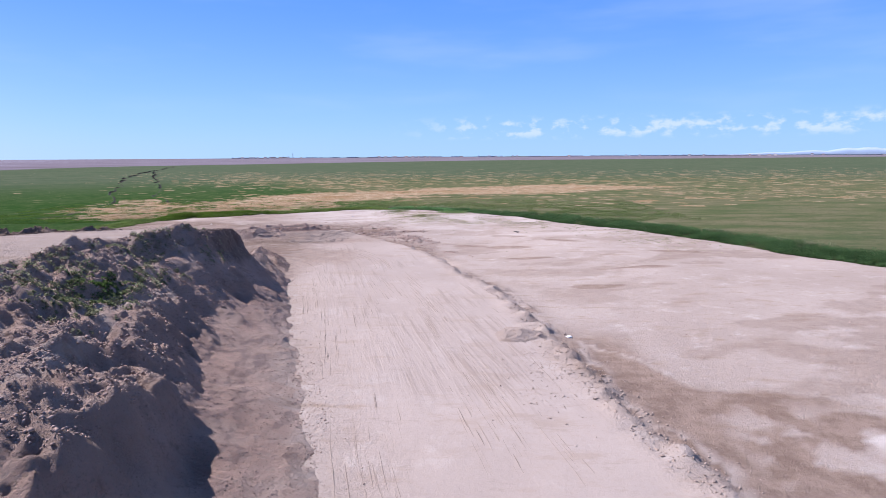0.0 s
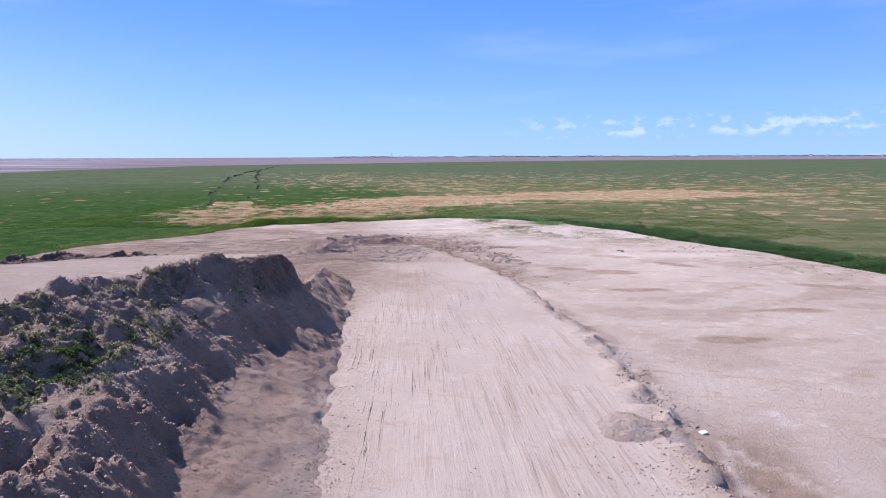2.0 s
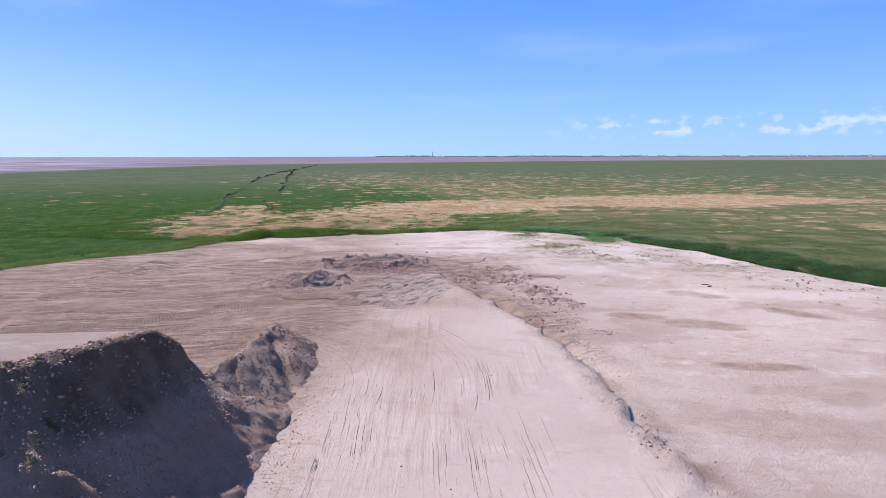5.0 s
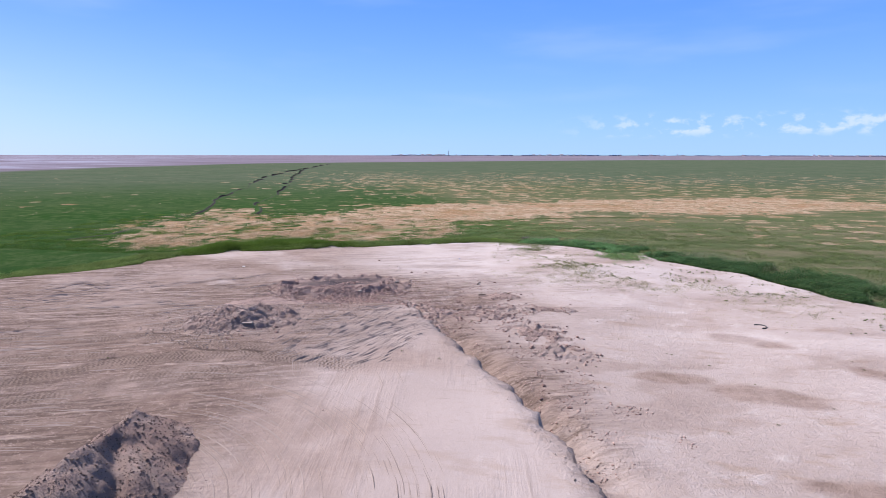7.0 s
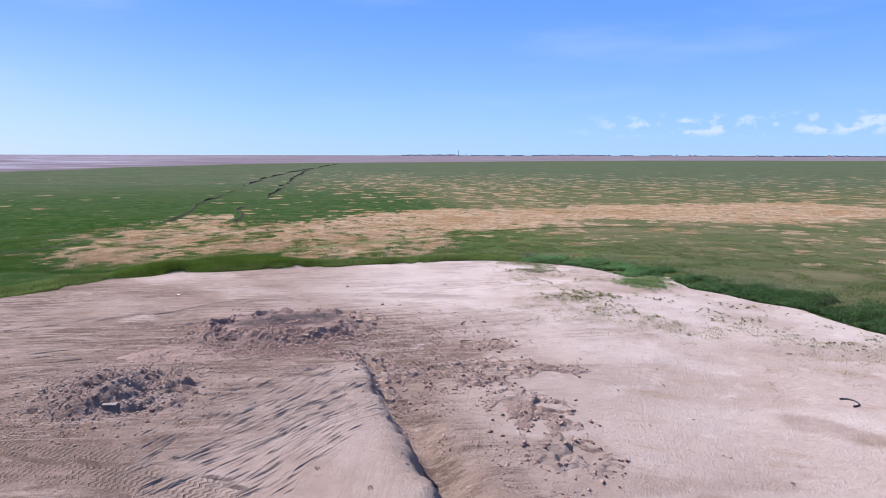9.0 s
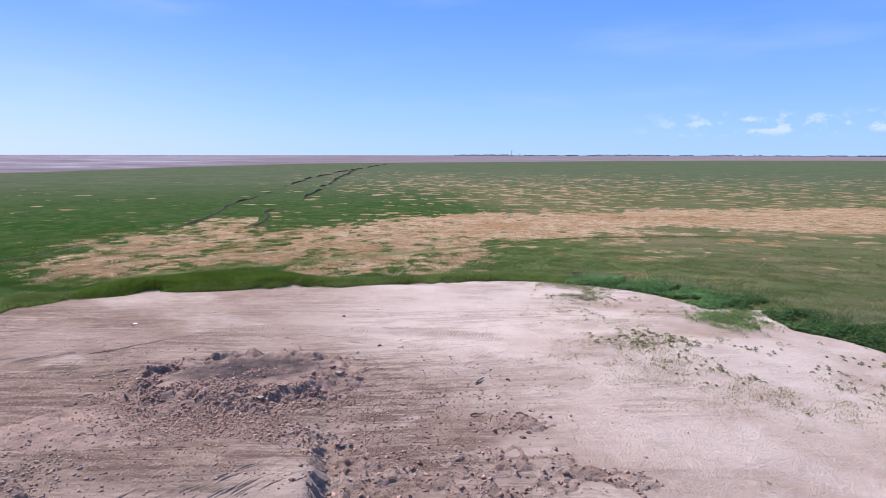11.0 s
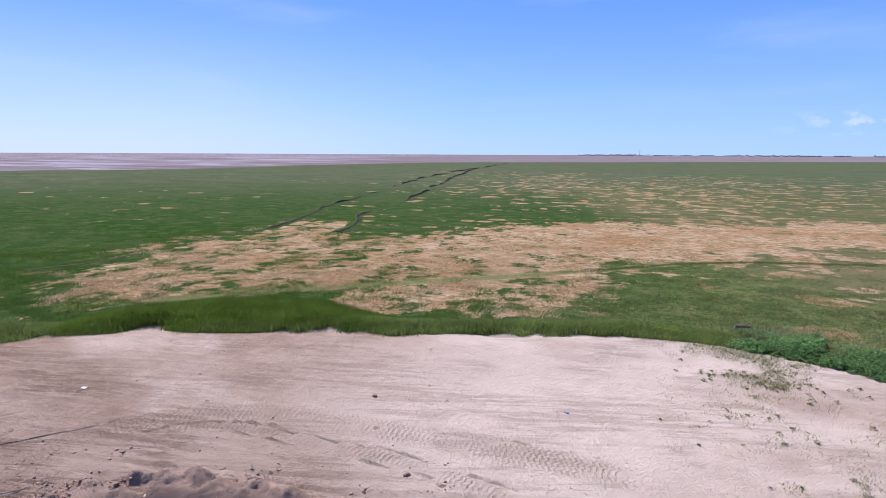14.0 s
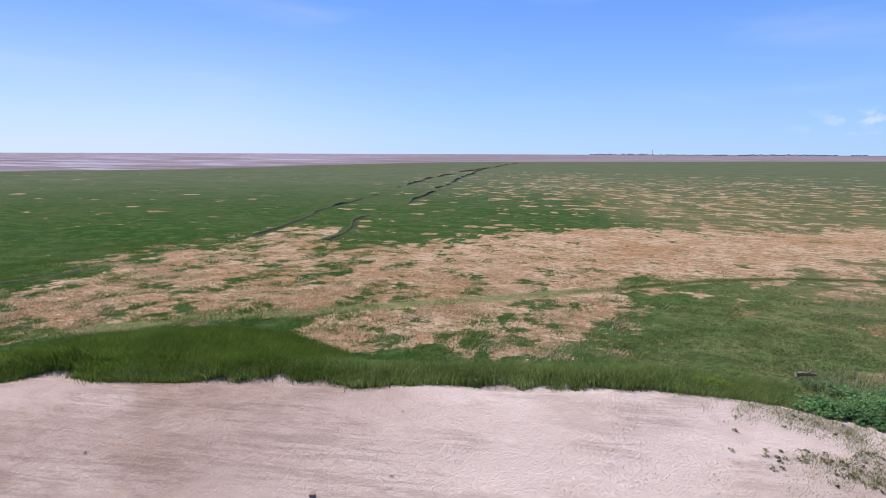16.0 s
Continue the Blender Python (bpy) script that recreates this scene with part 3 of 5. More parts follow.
yard = step(-11, -17, X + 0.1 * (Y - 60)) * step(40, 52, Y + 9 * (fbm(X, Y, 6, 145, 4) - 0.5)) * step(90, 82, Y - 0.15 * (X + 20)) * (0.62 - 0.2 * step(62, 74, Y) + 0.36 * step(0.36, 0.62, fbm(X * 0.8 + 0.5 * Y, Y - 0.6 * X, 5, 124, 6)))
damp = np.maximum(damp, yard)
damp = np.maximum(damp, np.exp(-((east + 0.5) / 0.9) ** 2) * step(0.36, 0.58, fbm(X, Y, 1.2, 126, 5)) * 0.85 * step(70, 60, Y))
for cx, cy, rx, ry, turn in STAINS:
    u, v = (X - cx) * math.cos(turn) + (Y - cy) * math.sin(turn), (Y - cy) * math.cos(turn) - (X - cx) * math.sin(turn)
    damp = np.maximum(damp, 0.85 * step(1.25, 0.75, np.hypot(u / rx, v / ry) + 0.9 * (fbm(X, Y, 1.8, 127, 5) - 0.5)))
damp = np.maximum(damp, 0.75 * step(-16, -28, X) * step(80, 86, Y) * step(0.32, 0.58, fbm(X * 0.7 + 0.3 * Y, Y * 1.3, 4, 128, 6)))
damp = np.maximum(damp, 0.25 * step(82, 88, Y) * step(0.50, 0.60, fbm(X * 0.8, Y * 1.5, 2.0, 129, 6)))
damp = np.maximum(damp, (0.18 + 0.4 * step(0.40, 0.62, fbm(X, Y, 3.5, 137, 5))) * step(46, 54, Y) * step(-4, -10, X) * step(76, 66, Y) * (X > -20))
HOLLOW = [(7.2, 31), (8.8, 28), (10.3, 25), (12.4, 24), (15, 23), (18, 20), (18, 12), (9.4, 12), (8.6, 18.7), (7.7, 21.7), (7.3, 27)]
hollow = step(0.45, -0.35, inside(X, Y, HOLLOW) + 2.0 * (fbm(X, Y, 2.2, 135, 5) - 0.5))
crust = step(0.46, 0.56, fbm(X, Y, 1.4, 136, 6)) * step(9.4, 11.0, X) * step(23.5, 21, Y)
damp = np.where(hollow > 0.02, hollow * (0.95 - 0.8 * crust), damp)
store(ground, "damp", np.clip(damp, 0, 1))
salt = step(0.52, 0.66, fbm(X, Y * 1.5, 2.2, 131, 6)) * np.maximum(np.exp(-(((X - 12.2) / 1.3) ** 2 + ((Y - 21.9) / 1.2) ** 2)), np.exp(-(((X - 15.2) / 2.0) ** 2 + ((Y - 20) / 1.4) ** 2))) * 0.95
salt = np.maximum(salt, 0.45 * step(0.45, 0.65, fbm(X, Y, 1.5, 132, 4)) * np.exp(-(((X + 32) / 2.2) ** 2 + ((Y - 80.2) / 1.6) ** 2)))
salt = np.maximum(salt, 0.22 * step(0.50, 0.66, fbm(X * 0.6 + 0.3 * Y, Y * 1.4, 5, 133, 6)) * step(-6, -16, east) * step(60, 76, Y) * step(100, 86, Y))
salt = np.maximum(salt, 0.44 * step(82, 91, Y) * step(-34, -14, X) * step(0.25, 0.55, fbm(X, Y * 1.3, 7, 134, 5)))
store(ground, "salt", np.clip(salt, 0, 1))
ashy = 0.55 * np.exp(-(((X + 21) / 8) ** 2 + ((Y - 72) / 6) ** 2)) + np.exp(-(((X + 19.5) / 7.5) ** 2 + ((Y - 80) / 6.5) ** 2) * 1.1) * 0.75 + 0.5 * np.exp(-(((X + 9) / 5) ** 2 + ((Y - 77) / 5) ** 2)) + 0.38 * np.exp(-(((X + 12.5) / 4) ** 2 + ((Y - 84.5) / 3.5) ** 2))
ashy = ashy + (0.55 - 0.35 * step(62, 74, Y)) * step(-11, -17, X + 0.1 * (Y - 60)) * step(40, 52, Y + 9 * (fbm(X, Y, 6, 145, 4) - 0.5)) * step(92, 82, Y)
churned = step(-12, -18, X + 0.1 * (Y - 60)) * step(40, 52, Y + 9 * (fbm(X, Y, 6, 145, 4) - 0.5)) * step(92, 82, Y) * (0.35 + 0.65 * step(0.40, 0.60, fbm(X * 0.7 + 0.4 * Y, Y - 0.5 * X, 4, 142, 5)))
churned = np.maximum(churned, np.maximum(np.clip(ashy * 1.6, 0, 1), trough * step(50, 58, ralong)) * (0.4 + 0.6 * step(0.4, 0.55, fbm(X, Y, 1.5, 143, 4))))
churned = np.maximum(churned, 0.32 * step(74, 80, Y) * step(8, -4, X) * step(0.38, 0.62, fbm(X, Y * 1.3, 2.5, 144, 5)))
store(ground, "churn", np.clip(churned, 0, 1))
store(ground, "ash", np.clip(ashy * (0.25 + 0.9 * fbm(X, Y, 2.5, 141, 4)), 0, 0.8))


# ---- the spoil stockpile ----
def bend(v, xs, ys):
    return np.interp(v, xs, ys)


def toe_x(y):
    return bend(y, *TOE)


def crest_x(y):
    return bend(y, [0, 8, 15, 20, 24, 30, 33, 35, 38, 41.5, 44, 60], [-14, -14, -15, -16.2, -17.0, -17.0, -16.1, -15.4, -15.1, -14.9, -15.1, -17])


BERM = [(-27, 32.5), (-23.6, 37), (-21.0, 40.0)]


def knobs(x, y, size, seed):
    """Crumbly rounded knobs with sharp clefts between them."""
    return 1 - 2 * np.abs(fbm(x, y, size, seed, 4) - 0.5) * 2


def stockpile_z(x, y):
    wob = 1.6 * (fbm(x, y, 4.5, 151, 4) - 0.5)
    xt = toe_x(y) - 0.3 + 0.6 * wob + 1.0 * (fbm(x, y, 1.1, 153, 4) - 0.5)
    old = step(39.2, 34.8, y + 1.5 * wob)
    xc = crest_x(y) + 0.9 * wob * old + 0.5 * (fbm(x, y, 0.9, 154, 3) - 0.5)
    u = (xt - x) / (xt - xc)
    jut = (2.6 * (fbm(x * 0.45, y, 2.4, 171, 4) - 0.5) + 1.5 * step(21, 15, y)) * step(0.22, 0.45, u) * step(0.80, 0.62, u)
    u_old = u + jut / (xt - xc)
    soft = bend(u_old, [0, 0.20, 0.34, 0.42, 0.50, 0.56, 0.60, 0.70, 0.94, 1.0], [0, 0.09, 0.19, 0.31, 0.50, 0.62, 0.64, 0.71, 0.94, 1.0])
    cut = bend(u, [0, 0.25, 0.48, 0.70, 0.82, 0.90, 0.96, 1.0], [0, 0.17, 0.375, 0.55, 0.66, 0.84, 0.985, 1.0])
    ledged = step(29.5, 25.5, y + wob)
    soft = soft * ledged + bend(u_old, [0, 0.25, 0.40, 0.50, 0.58, 0.66, 0.94, 1.0], [0, 0.16, 0.30, 0.46, 0.60, 0.68, 0.93, 1.0]) * (1 - ledged)
    f = cut + (soft - cut) * old
    top = bend(y, [0, 30, 36, 40, 41.5, 44, 60], [5.9, 5.85, 5.6, 5.3, 5.15, 4.9, 4.7])
    north = step(-2.9, 2.6, (44.6 + 0.5 * (x + 15) + wob * 0.8) - y)
    north = north * step(7.4, 12.0, y + 0.5 * wob)
    west = step(-33, -25.5, x + 2.5 * wob)
    base = 0.66 - 0.3 * step(44, 52, y)
    z = base + (top - base) * f * north * west
    # crumbled scarp under the ledge, hummocks above it, fine clods all over
    scarp = old * (0.55 + 0.45 * ledged) * step(0.30, 0.46, u) * step(0.70, 0.60, u)
    upper = old * step(0.65 + 0.10 * (1 - ledged), 0.72 + 0.1 * (1 - ledged), u) * step(1.08, 0.99, u)
    talus = step(0.05, 0.2, u) * step(0.97, 0.9, u)
    z = z + scarp * (0.85 * (fbm(x, y, 2.3, 161, 4) - 0.5) + 0.42 * (fbm(x, y, 0.8, 162, 3) - 0.5) + 0.28 * (fbm(x, y, 0.3, 167, 2) - 0.5) + (0.22 + 0.3 * step(22, 18, y)) * ledged * (knobs(x, y, 1.5, 169) - 0.62))
    z = z + upper * (0.55 * (knobs(x, y, 1.9, 163) - 0.62) + 0.62 * (fbm(x, y, 0.7, 164, 3) - 0.5) + 0.30 * (fbm(x, y, 0.3, 166, 2) - 0.5))
    z = z + (0.08 * scarp + 0.08 * upper + 0.04 * talus) * (vnoise(x, y, 0.19, 168) - 0.5)
    gully = np.abs(fbm(x * 0.30 + y * 0.10, y, 1.5, 165, 4) - 0.5)
    z = z + talus * step(0.62, 0.40, u) * (0.16 * (fbm(x, y, 0.7, 181, 4) - 0.5) + 0.06 * (fbm(x, y, 0.35, 182, 2) - 0.5)) + (1 - 0.25 * old) * talus * 0.70 * (0.2 - gully) + 0.22 * old * talus * step(0.75, 0.6, u) * (fbm(x * 0.5, y, 0.9, 172, 3) - 0.5)
    z = z - (1 - old) * step(0.55, 0.7, u) * step(0.98, 0.92, u) * 0.5 * (0.5 - fbm(x, y, 2.0, 188, 3))
    for cx, cy, rx, ry, deep in ((-9.6, 17.4, 0.9, 1.2, 0.9), (-11.6, 19.4, 0.8, 1.0, 0.8), (-7.6, 15.6, 1.0, 1.0, 0.7)):
        z = z - deep * np.exp(-(((x - cx) / rx) ** 2 + ((y - cy) / ry) ** 2) ** 1.5)
    rim = np.exp(-((x - xc + 0.4) / 0.9) ** 2) * old * step(20, 24, y) * 1.3 * np.maximum(fbm(x, y, 1.7, 191, 4) - 0.46, 0)
    lip = np.exp(-((x - xc + 0.3) / 0.35) ** 2) * (1 - old) * north * 0.35 * np.maximum(fbm(x, y, 0.6, 192, 3) - 0.42, 0)
    berm = np.exp(-(polyline(x + 0.9 * wob, y, BERM)[0] / 0.5) ** 2) * 0.9 * np.maximum(knobs(x, y, 1.1, 201) - 0.55, 0) * north
    foot = np.exp(-((u - 0.03) / 0.035) ** 2) * 0.30 * np.maximum(fbm(x, y, 0.6, 202, 4) - 0.45, 0)
    return z + rim + lip + berm + foot - 0.9 * step(0.02, -0.25, u) - 1.0 * step(0.25, 0.0, north) - 1.0 * step(0.2, 0.0, west)


sx, sy = np.arange(-34, -1.5, 0.085), np.arange(7, 50, 0.085)
SX, SY = (a.ravel() for a in np.meshgrid(sx, sy))
SZ = stockpile_z(SX, SY)
stockpile = tagged(new("spoil_stockpile"), "high flat-topped stockpile of brown sandy spoil with a steep cut face", "spoil heap")
loose = (toe_x(SY) - SX) / (toe_x(SY) - crest_x(SY)) + 0.25 * (fbm(SX, SY, 2.5, 213, 4) - 0.5)
older = step(38, 33.5, SY)
berm_dirt = step(1.3, 0.5, polyline(SX, SY, BERM)[0] + 1.2 * (fbm(SX, SY, 1.0, 216, 3) - 0.5)) * 0.8
# dark soil on the berm, and shade painted into the cut face
shade_and_dark = np.maximum(berm_dirt, 0.8 * (1 - older) * step(0.66, 0.76, loose) * step(1.03, 0.98, loose))
plateau = step(-0.1, -0.8, SX - crest_x(SY) + 0.8 * (fbm(SX, SY, 2, 211, 3) - 0.5)) * 0.95
ledge = 0.9 * older * np.exp(-((loose - 0.645) / 0.04) ** 2) * step(31, 27, SY)
# upper slope mixed paler: dry crust, and its sunlit look painted in
sandy = np.maximum.reduce([plateau * (1 - berm_dirt), ledge, step(0.22, 0.0, loose) * (0.40 + 0.45 * step(0.40, 0.60, fbm(SX, SY, 0.7, 219, 4))), 0.5 * older * step(0.56, 0.66, loose) * step(0.30, 0.55, fbm(SX, SY, 0.9, 215, 4)) * (loose < 1), 0.30 * step(0.40, 0.56, fbm(SX, SY, 1.4, 214, 4)) * (loose < 1)])
quads = grid_faces(len(sx), len(sy))
mid_x, mid_y = SX[quads].mean(1), SY[quads].mean(1)
share = (toe_x(mid_y) - mid_x) / (toe_x(mid_y) - crest_x(mid_y))
for name, pick, label in (("top", share > 1.0, "flat pale sandy top"), ("cut_face", (share <= 1.0) & (share > 0.55) & (mid_y > 36.5), "steep dark cut face"),
                          ("slope", (share <= 1.0) & (share > 0.42) & ~((share > 0.55) & (mid_y > 36.5)), "weathered lumpy slope with weeds"), ("talus", share <= 0.42, "loose slumped soil at the foot")):
    f = quads[pick]
    used = np.unique(f)
    back = np.zeros(len(SX), int)
    back[used] = np.arange(len(used))
    piece = mesh_object(name, np.stack([SX, SY, SZ], 1)[used], back[f], SOIL, parent=stockpile, label=label)
    store(piece, "shade_and_dark", shade_and_dark[used]), store(piece, "sandy", sandy[used])


# ---- heaps ----
# darker than the sand around: damp, plus the furrows' shade painted in
FURROW_N = Net("damp furrow sand with shade", 1.0, 0.0)
FURROW = FURROW_N.done(FURROW_N.mix(FURROW_N.island, (0.30, 0.248, 0.220), (0.215, 0.175, 0.153)), FURROW_N.noise(9.0, 6, 0.7), 0.8, 0.05)
HEAPS = []


def heap(name, x0, x1, y0, y1, rise, material, label, category="soil heap", gap=0.09):
    """A heap of earth on the ground: rise(x, y) is its height, sinking below nought at its foot."""
    hx, hy = np.arange(x0, x1, gap), np.arange(y0, y1, gap)
    x, y = (a.ravel() for a in np.meshgrid(hx, hy))
    h = rise(x, y)
    z = sheet_z(x, y) + np.maximum(h, -0.12)
    f = grid_faces(len(hx), len(hy))
    f = f[(h[f] > -0.06).any(1)]
    keep = np.unique(f)
    back = np.zeros(len(x), int)
    back[keep] = np.arange(len(keep))
    ob = mesh_object(name, np.stack([x, y, z], 1)[keep], back[f], material)
    tagged(ob, label, category)
    HEAPS.append((x0, x1, y0, y1, rise))
    return ob, x[keep], y[keep]


def spur_rise(x, y):
    wx, wy = x + 0.35 * (fbm(x, y, 1.2, 302, 3) - 0.5), y + 0.35 * (fbm(x, y, 1.2, 305, 3) - 0.5)
    out = -1.0
    for line, high, slope in (([(-15.7, 45.0), (-15.4, 47.7), (-15.6, 50.1), (-16.0, 51.6), (-16.3, 52.9), (-15.4, 54.2)], [1.5, 1.75, 1.8, 1.45, 1.45, 0.1], 0.66),
                              ([(-15.5, 49.2), (-14.6, 48.0), (-13.2, 46.6)], [1.5, 0.9, 0.25], 0.58),
                              ([(-16.2, 52.7), (-15.0, 52.4), (-13.8, 51.8)], [1.40, 0.95, 0.2], 0.62)):
        p = np.array(line)
        run = np.concatenate([[0], np.cumsum(np.hypot(*(p[1:] - p[:-1]).T))])
        d, _, along = polyline(wx, wy, line)
        out = np.maximum(out, np.interp(along, run, high) - slope * d)
    out = out - 0.38 * np.exp(-(polyline(wx, wy, [(-15.6, 51.4), (-14.6, 50.2), (-13.2, 48.4)])[0] / 0.34) ** 2)
    return out + 0.11 * (fbm(x, y, 0.5, 304, 4) - 0.5) + 0.06 * (vnoise(x, y, 0.18, 306) - 0.5) - 1.5 * np.maximum(0.08 - np.abs(fbm(x + y, (y - x) * 0.3, 1.3, 303, 3) - 0.5), 0)


def rubble_rise(x, y):
    r = np.hypot((x + 21.4) / 3.3, (y - 67.3) / 2.7) + 0.5 * (fbm(x, y, 1.6, 311, 4) - 0.5)
    scoop = np.exp(-(((x + 22.0) / 0.9) ** 2 + ((y - 67.6) / 1.0) ** 2)) * 1.1 + np.exp(-(((x + 19.9) / 0.5) ** 2 + ((y - 68.3) / 0.8) ** 2)) * 0.6
    return 0.16 * (vnoise(x, y, 0.2, 313) - 0.5) + 1.15 * (1 - r ** 1.3) - scoop * step(1, 0.3, r) + 0.62 * (fbm(x, y, 0.8, 312, 5) - 0.5)


def ring_rise(x, y):
    u, v = (x + 21.2) * 0.87 + (y - 81.6) * 0.5, -(x + 21.2) * 0.5 + (y - 81.6) * 0.87
    r = np.hypot(u / 4.9, v / 3.3) + 0.22 * (fbm(x, y, 1.9, 321, 4) - 0.5)
    rim = np.exp(-((r - 0.94) / 0.13) ** 2) * (0.16 + 0.9 * (fbm(x, y, 1.1, 322, 4) - 0.42)) * (0.45 + 0.55 * step(-1.0, 1.5, v - 0.3 * u))
    front = step(1.8, 0.7, r) * step(0.8, -1.5, v) * 0.26
    return np.where(r < 0.94, np.maximum(rim, 0.06), rim) + front + (0.10 + 0.26 * step(0.55, 0.85, r)) * (fbm(x, y, 0.5, 323, 3) - 0.5) + 0.16 * step(0.4, 0.9, r) * (knobs(x, y, 0.9, 324) - 0.62) + 0.07 * (vnoise(x, y, 0.2, 325) - 0.5) - 0.16 * step(1.0, 1.35, r)


def swell_rise(x, y):
    r = np.hypot((x + 23.2) / 3.2, (y - 73.8) / 2.6) + 0.6 * (fbm(x, y, 1.5, 331, 4) - 0.5)
    return 0.42 * (1 - r) + 0.22 * (fbm(x, y, 0.6, 332, 4) - 0.5)


def lump_rise(x, y):
    r = np.hypot((x - 4.0) / 1.3, (y - 30.9) / 1.5) + 0.6 * (fbm(x, y, 0.9, 341, 4) - 0.5)
    return 0.35 * (1 - r) + 0.2 * (fbm(x, y, 0.4, 342, 4) - 0.5)


ASH_N = Net("ash and rubble soil", 1.0, 0.0)
_c = ASH_N.mix(ASH_N.ramp(ASH_N.noise(0.7, 5, 0.65), 0.38, 0.62), (0.33, 0.245, 0.208), (0.215, 0.160, 0.138))
_c = ASH_N.mix(ASH_N.ramp(ASH_N.noise(7.0, 6, 0.75), 0.5, 0.7), _c, (0.22, 0.17, 0.15))
_c = ASH_N.mix(ASH_N.attr("burnt"), _c, (0.062, 0.053, 0.056))
_c = ASH_N.mix(ASH_N.attr("thin"), _c, ASH_N.mix(ASH_N.ramp(ASH_N.noise(4.0, 7, 0.8), 0.45, 0.6), (0.34, 0.26, 0.21), (0.22, 0.16, 0.13)))
ASH = ASH_N.done(_c, ASH_N.noise(8.0, 7, 0.75), 1.0, 0.10)
spur, _x, _y = heap("spoil_spur", -23, -11, 43.5, 57, spur_rise, SOIL, "small sharp-crested heap of grey-brown spoil at the end of the stockpile")
store(spur, "sandy", 0.35 * step(0.35, 0.6, fbm(_x, _y, 1.0, 356, 3))), store(spur, "shade_and_dark", np.full(len(_x), 0.15))
rubble, _x, _y = heap("dug_heap", -26, -17, 63, 72, rubble_rise, SOIL, "low heap of dug soil and rubble with a scooped hollow")
store(rubble, "sandy", 0.15 + 0.4 * step(0.4, 0.6, fbm(_x, _y, 1.6, 355, 3))), store(rubble, "shade_and_dark", 0.35 * fbm(_x, _y, 1.2, 354, 4))
ring, _x, _y = heap("burnt_ring", -29, -13, 74, 89, ring_rise, ASH, "low ring of dark soil round a burnt ash patch")
store(ring, "burnt", step(0.95, 0.5, np.hypot(((_x + 21.2) * 0.87 + (_y - 81.6) * 0.5) / 4.6, (-(_x + 21.2) * 0.5 + (_y - 82.2) * 0.87) / 2.6)) * np.clip(0.45 + 0.9 * fbm(_x, _y, 1.8, 351, 4), 0, 1))
store(ring, "thin", step(0.98, 1.22, np.hypot(((_x + 21.2) * 0.87 + (_y - 81.6) * 0.5) / 4.9, (-(_x + 21.2) * 0.5 + (_y - 81.6) * 0.87) / 3.3) + 0.5 * (fbm(_x, _y, 1.2, 352, 4) - 0.5)) * step(0.2, 1.5, -(_x + 21.2) * 0.5 + (_y - 81.6) * 0.87 + 2.2))
swell, _x, _y = heap("soil_swell", -28, -18, 70, 78, swell_rise, ASH, "low spread of trodden soil and small rubble")
store(swell, "burnt", np.zeros(len(_x)))
store(swell, "thin", np.zeros(len(_x)))
lump, _x, _y = heap("soil_lump", 2, 6.2, 28.6, 33.4, lump_rise, SOIL, "small hump of dug sand beside the bank", gap=0.07)
store(lump, "sandy", np.full(len(_x), 0.9))


def dug_rise(x, y):
    """Lumps of dug soil and rubble round the end of the trough."""
    spot = -1.0
    for cx, cy, rx, ry, turn in ((-12.6, 76.2, 4.2, 1.3, -0.35), (-8.4, 76.0, 2.2, 1.2, 0.2), (-4.3, 72.9, 2.6, 1.5, -0.7), (-6.6, 78.0, 3.4, 1.1, 0.1), (-2.7, 69.6, 1.8, 1.4, -0.5), (-7.8, 81.4, 1.4, 0.9, 0.2), (-11.2, 73.2, 0.9, 2.2, 0.5)):
        u, v = (x - cx) * math.cos(turn) + (y - cy) * math.sin(turn), (y - cy) * math.cos(turn) - (x - cx) * math.sin(turn)
        spot = np.maximum(spot, 1 - np.hypot(u / rx, v / ry))
    spot = spot + 0.9 * (fbm(x, y, 1.3, 361, 4) - 0.5)
    return 0.15 * (spot + 0.35) + 0.26 * (knobs(x, y, 0.8, 362) - 0.62) * step(-0.3, 0.3, spot) + 0.12 * (vnoise(x, y, 0.2, 363) - 0.5) - 0.06


dug, _x, _y = heap("dug_soil", -18, 1, 66, 84, dug_rise, SOIL, "lumpy broken soil and rubble heaped round the trough")
store(dug, "sandy", 0.2 + 0.5 * step(0.42, 0.6, fbm(_x, _y, 1.4, 364, 3))), store(dug, "shade_and_dark", 0.25 * fbm(_x, _y, 1.1, 365, 4))


def surface_z(x, y):
    """The top of whatever earth lies at a place."""
    z = sheet_z(x, y)
    base = z
    for x0, x1, y0, y1, rise in HEAPS:
        z = np.where((x > x0) & (x < x1) & (y > y0) & (y < y1), np.maximum(z, base + rise(x, y)), z)
    pile = (x > -36) & (x < -1.5) & (y > 2) & (y < 57)
    return np.where(pile, np.maximum(z, stockpile_z(x, y)), z)


# ---- stones and clods ----
rng = np.random.default_rng(7)
_t = (1 + 5 ** 0.5) / 2
ICO_V = np.array([(-1, _t, 0), (1, _t, 0), (-1, -_t, 0), (1, -_t, 0), (0, -1, _t), (0, 1, _t), (0, -1, -_t), (0, 1, -_t), (_t, 0, -1), (_t, 0, 1), (-_t, 0, -1), (-_t, 0, 1)]) / 1.9
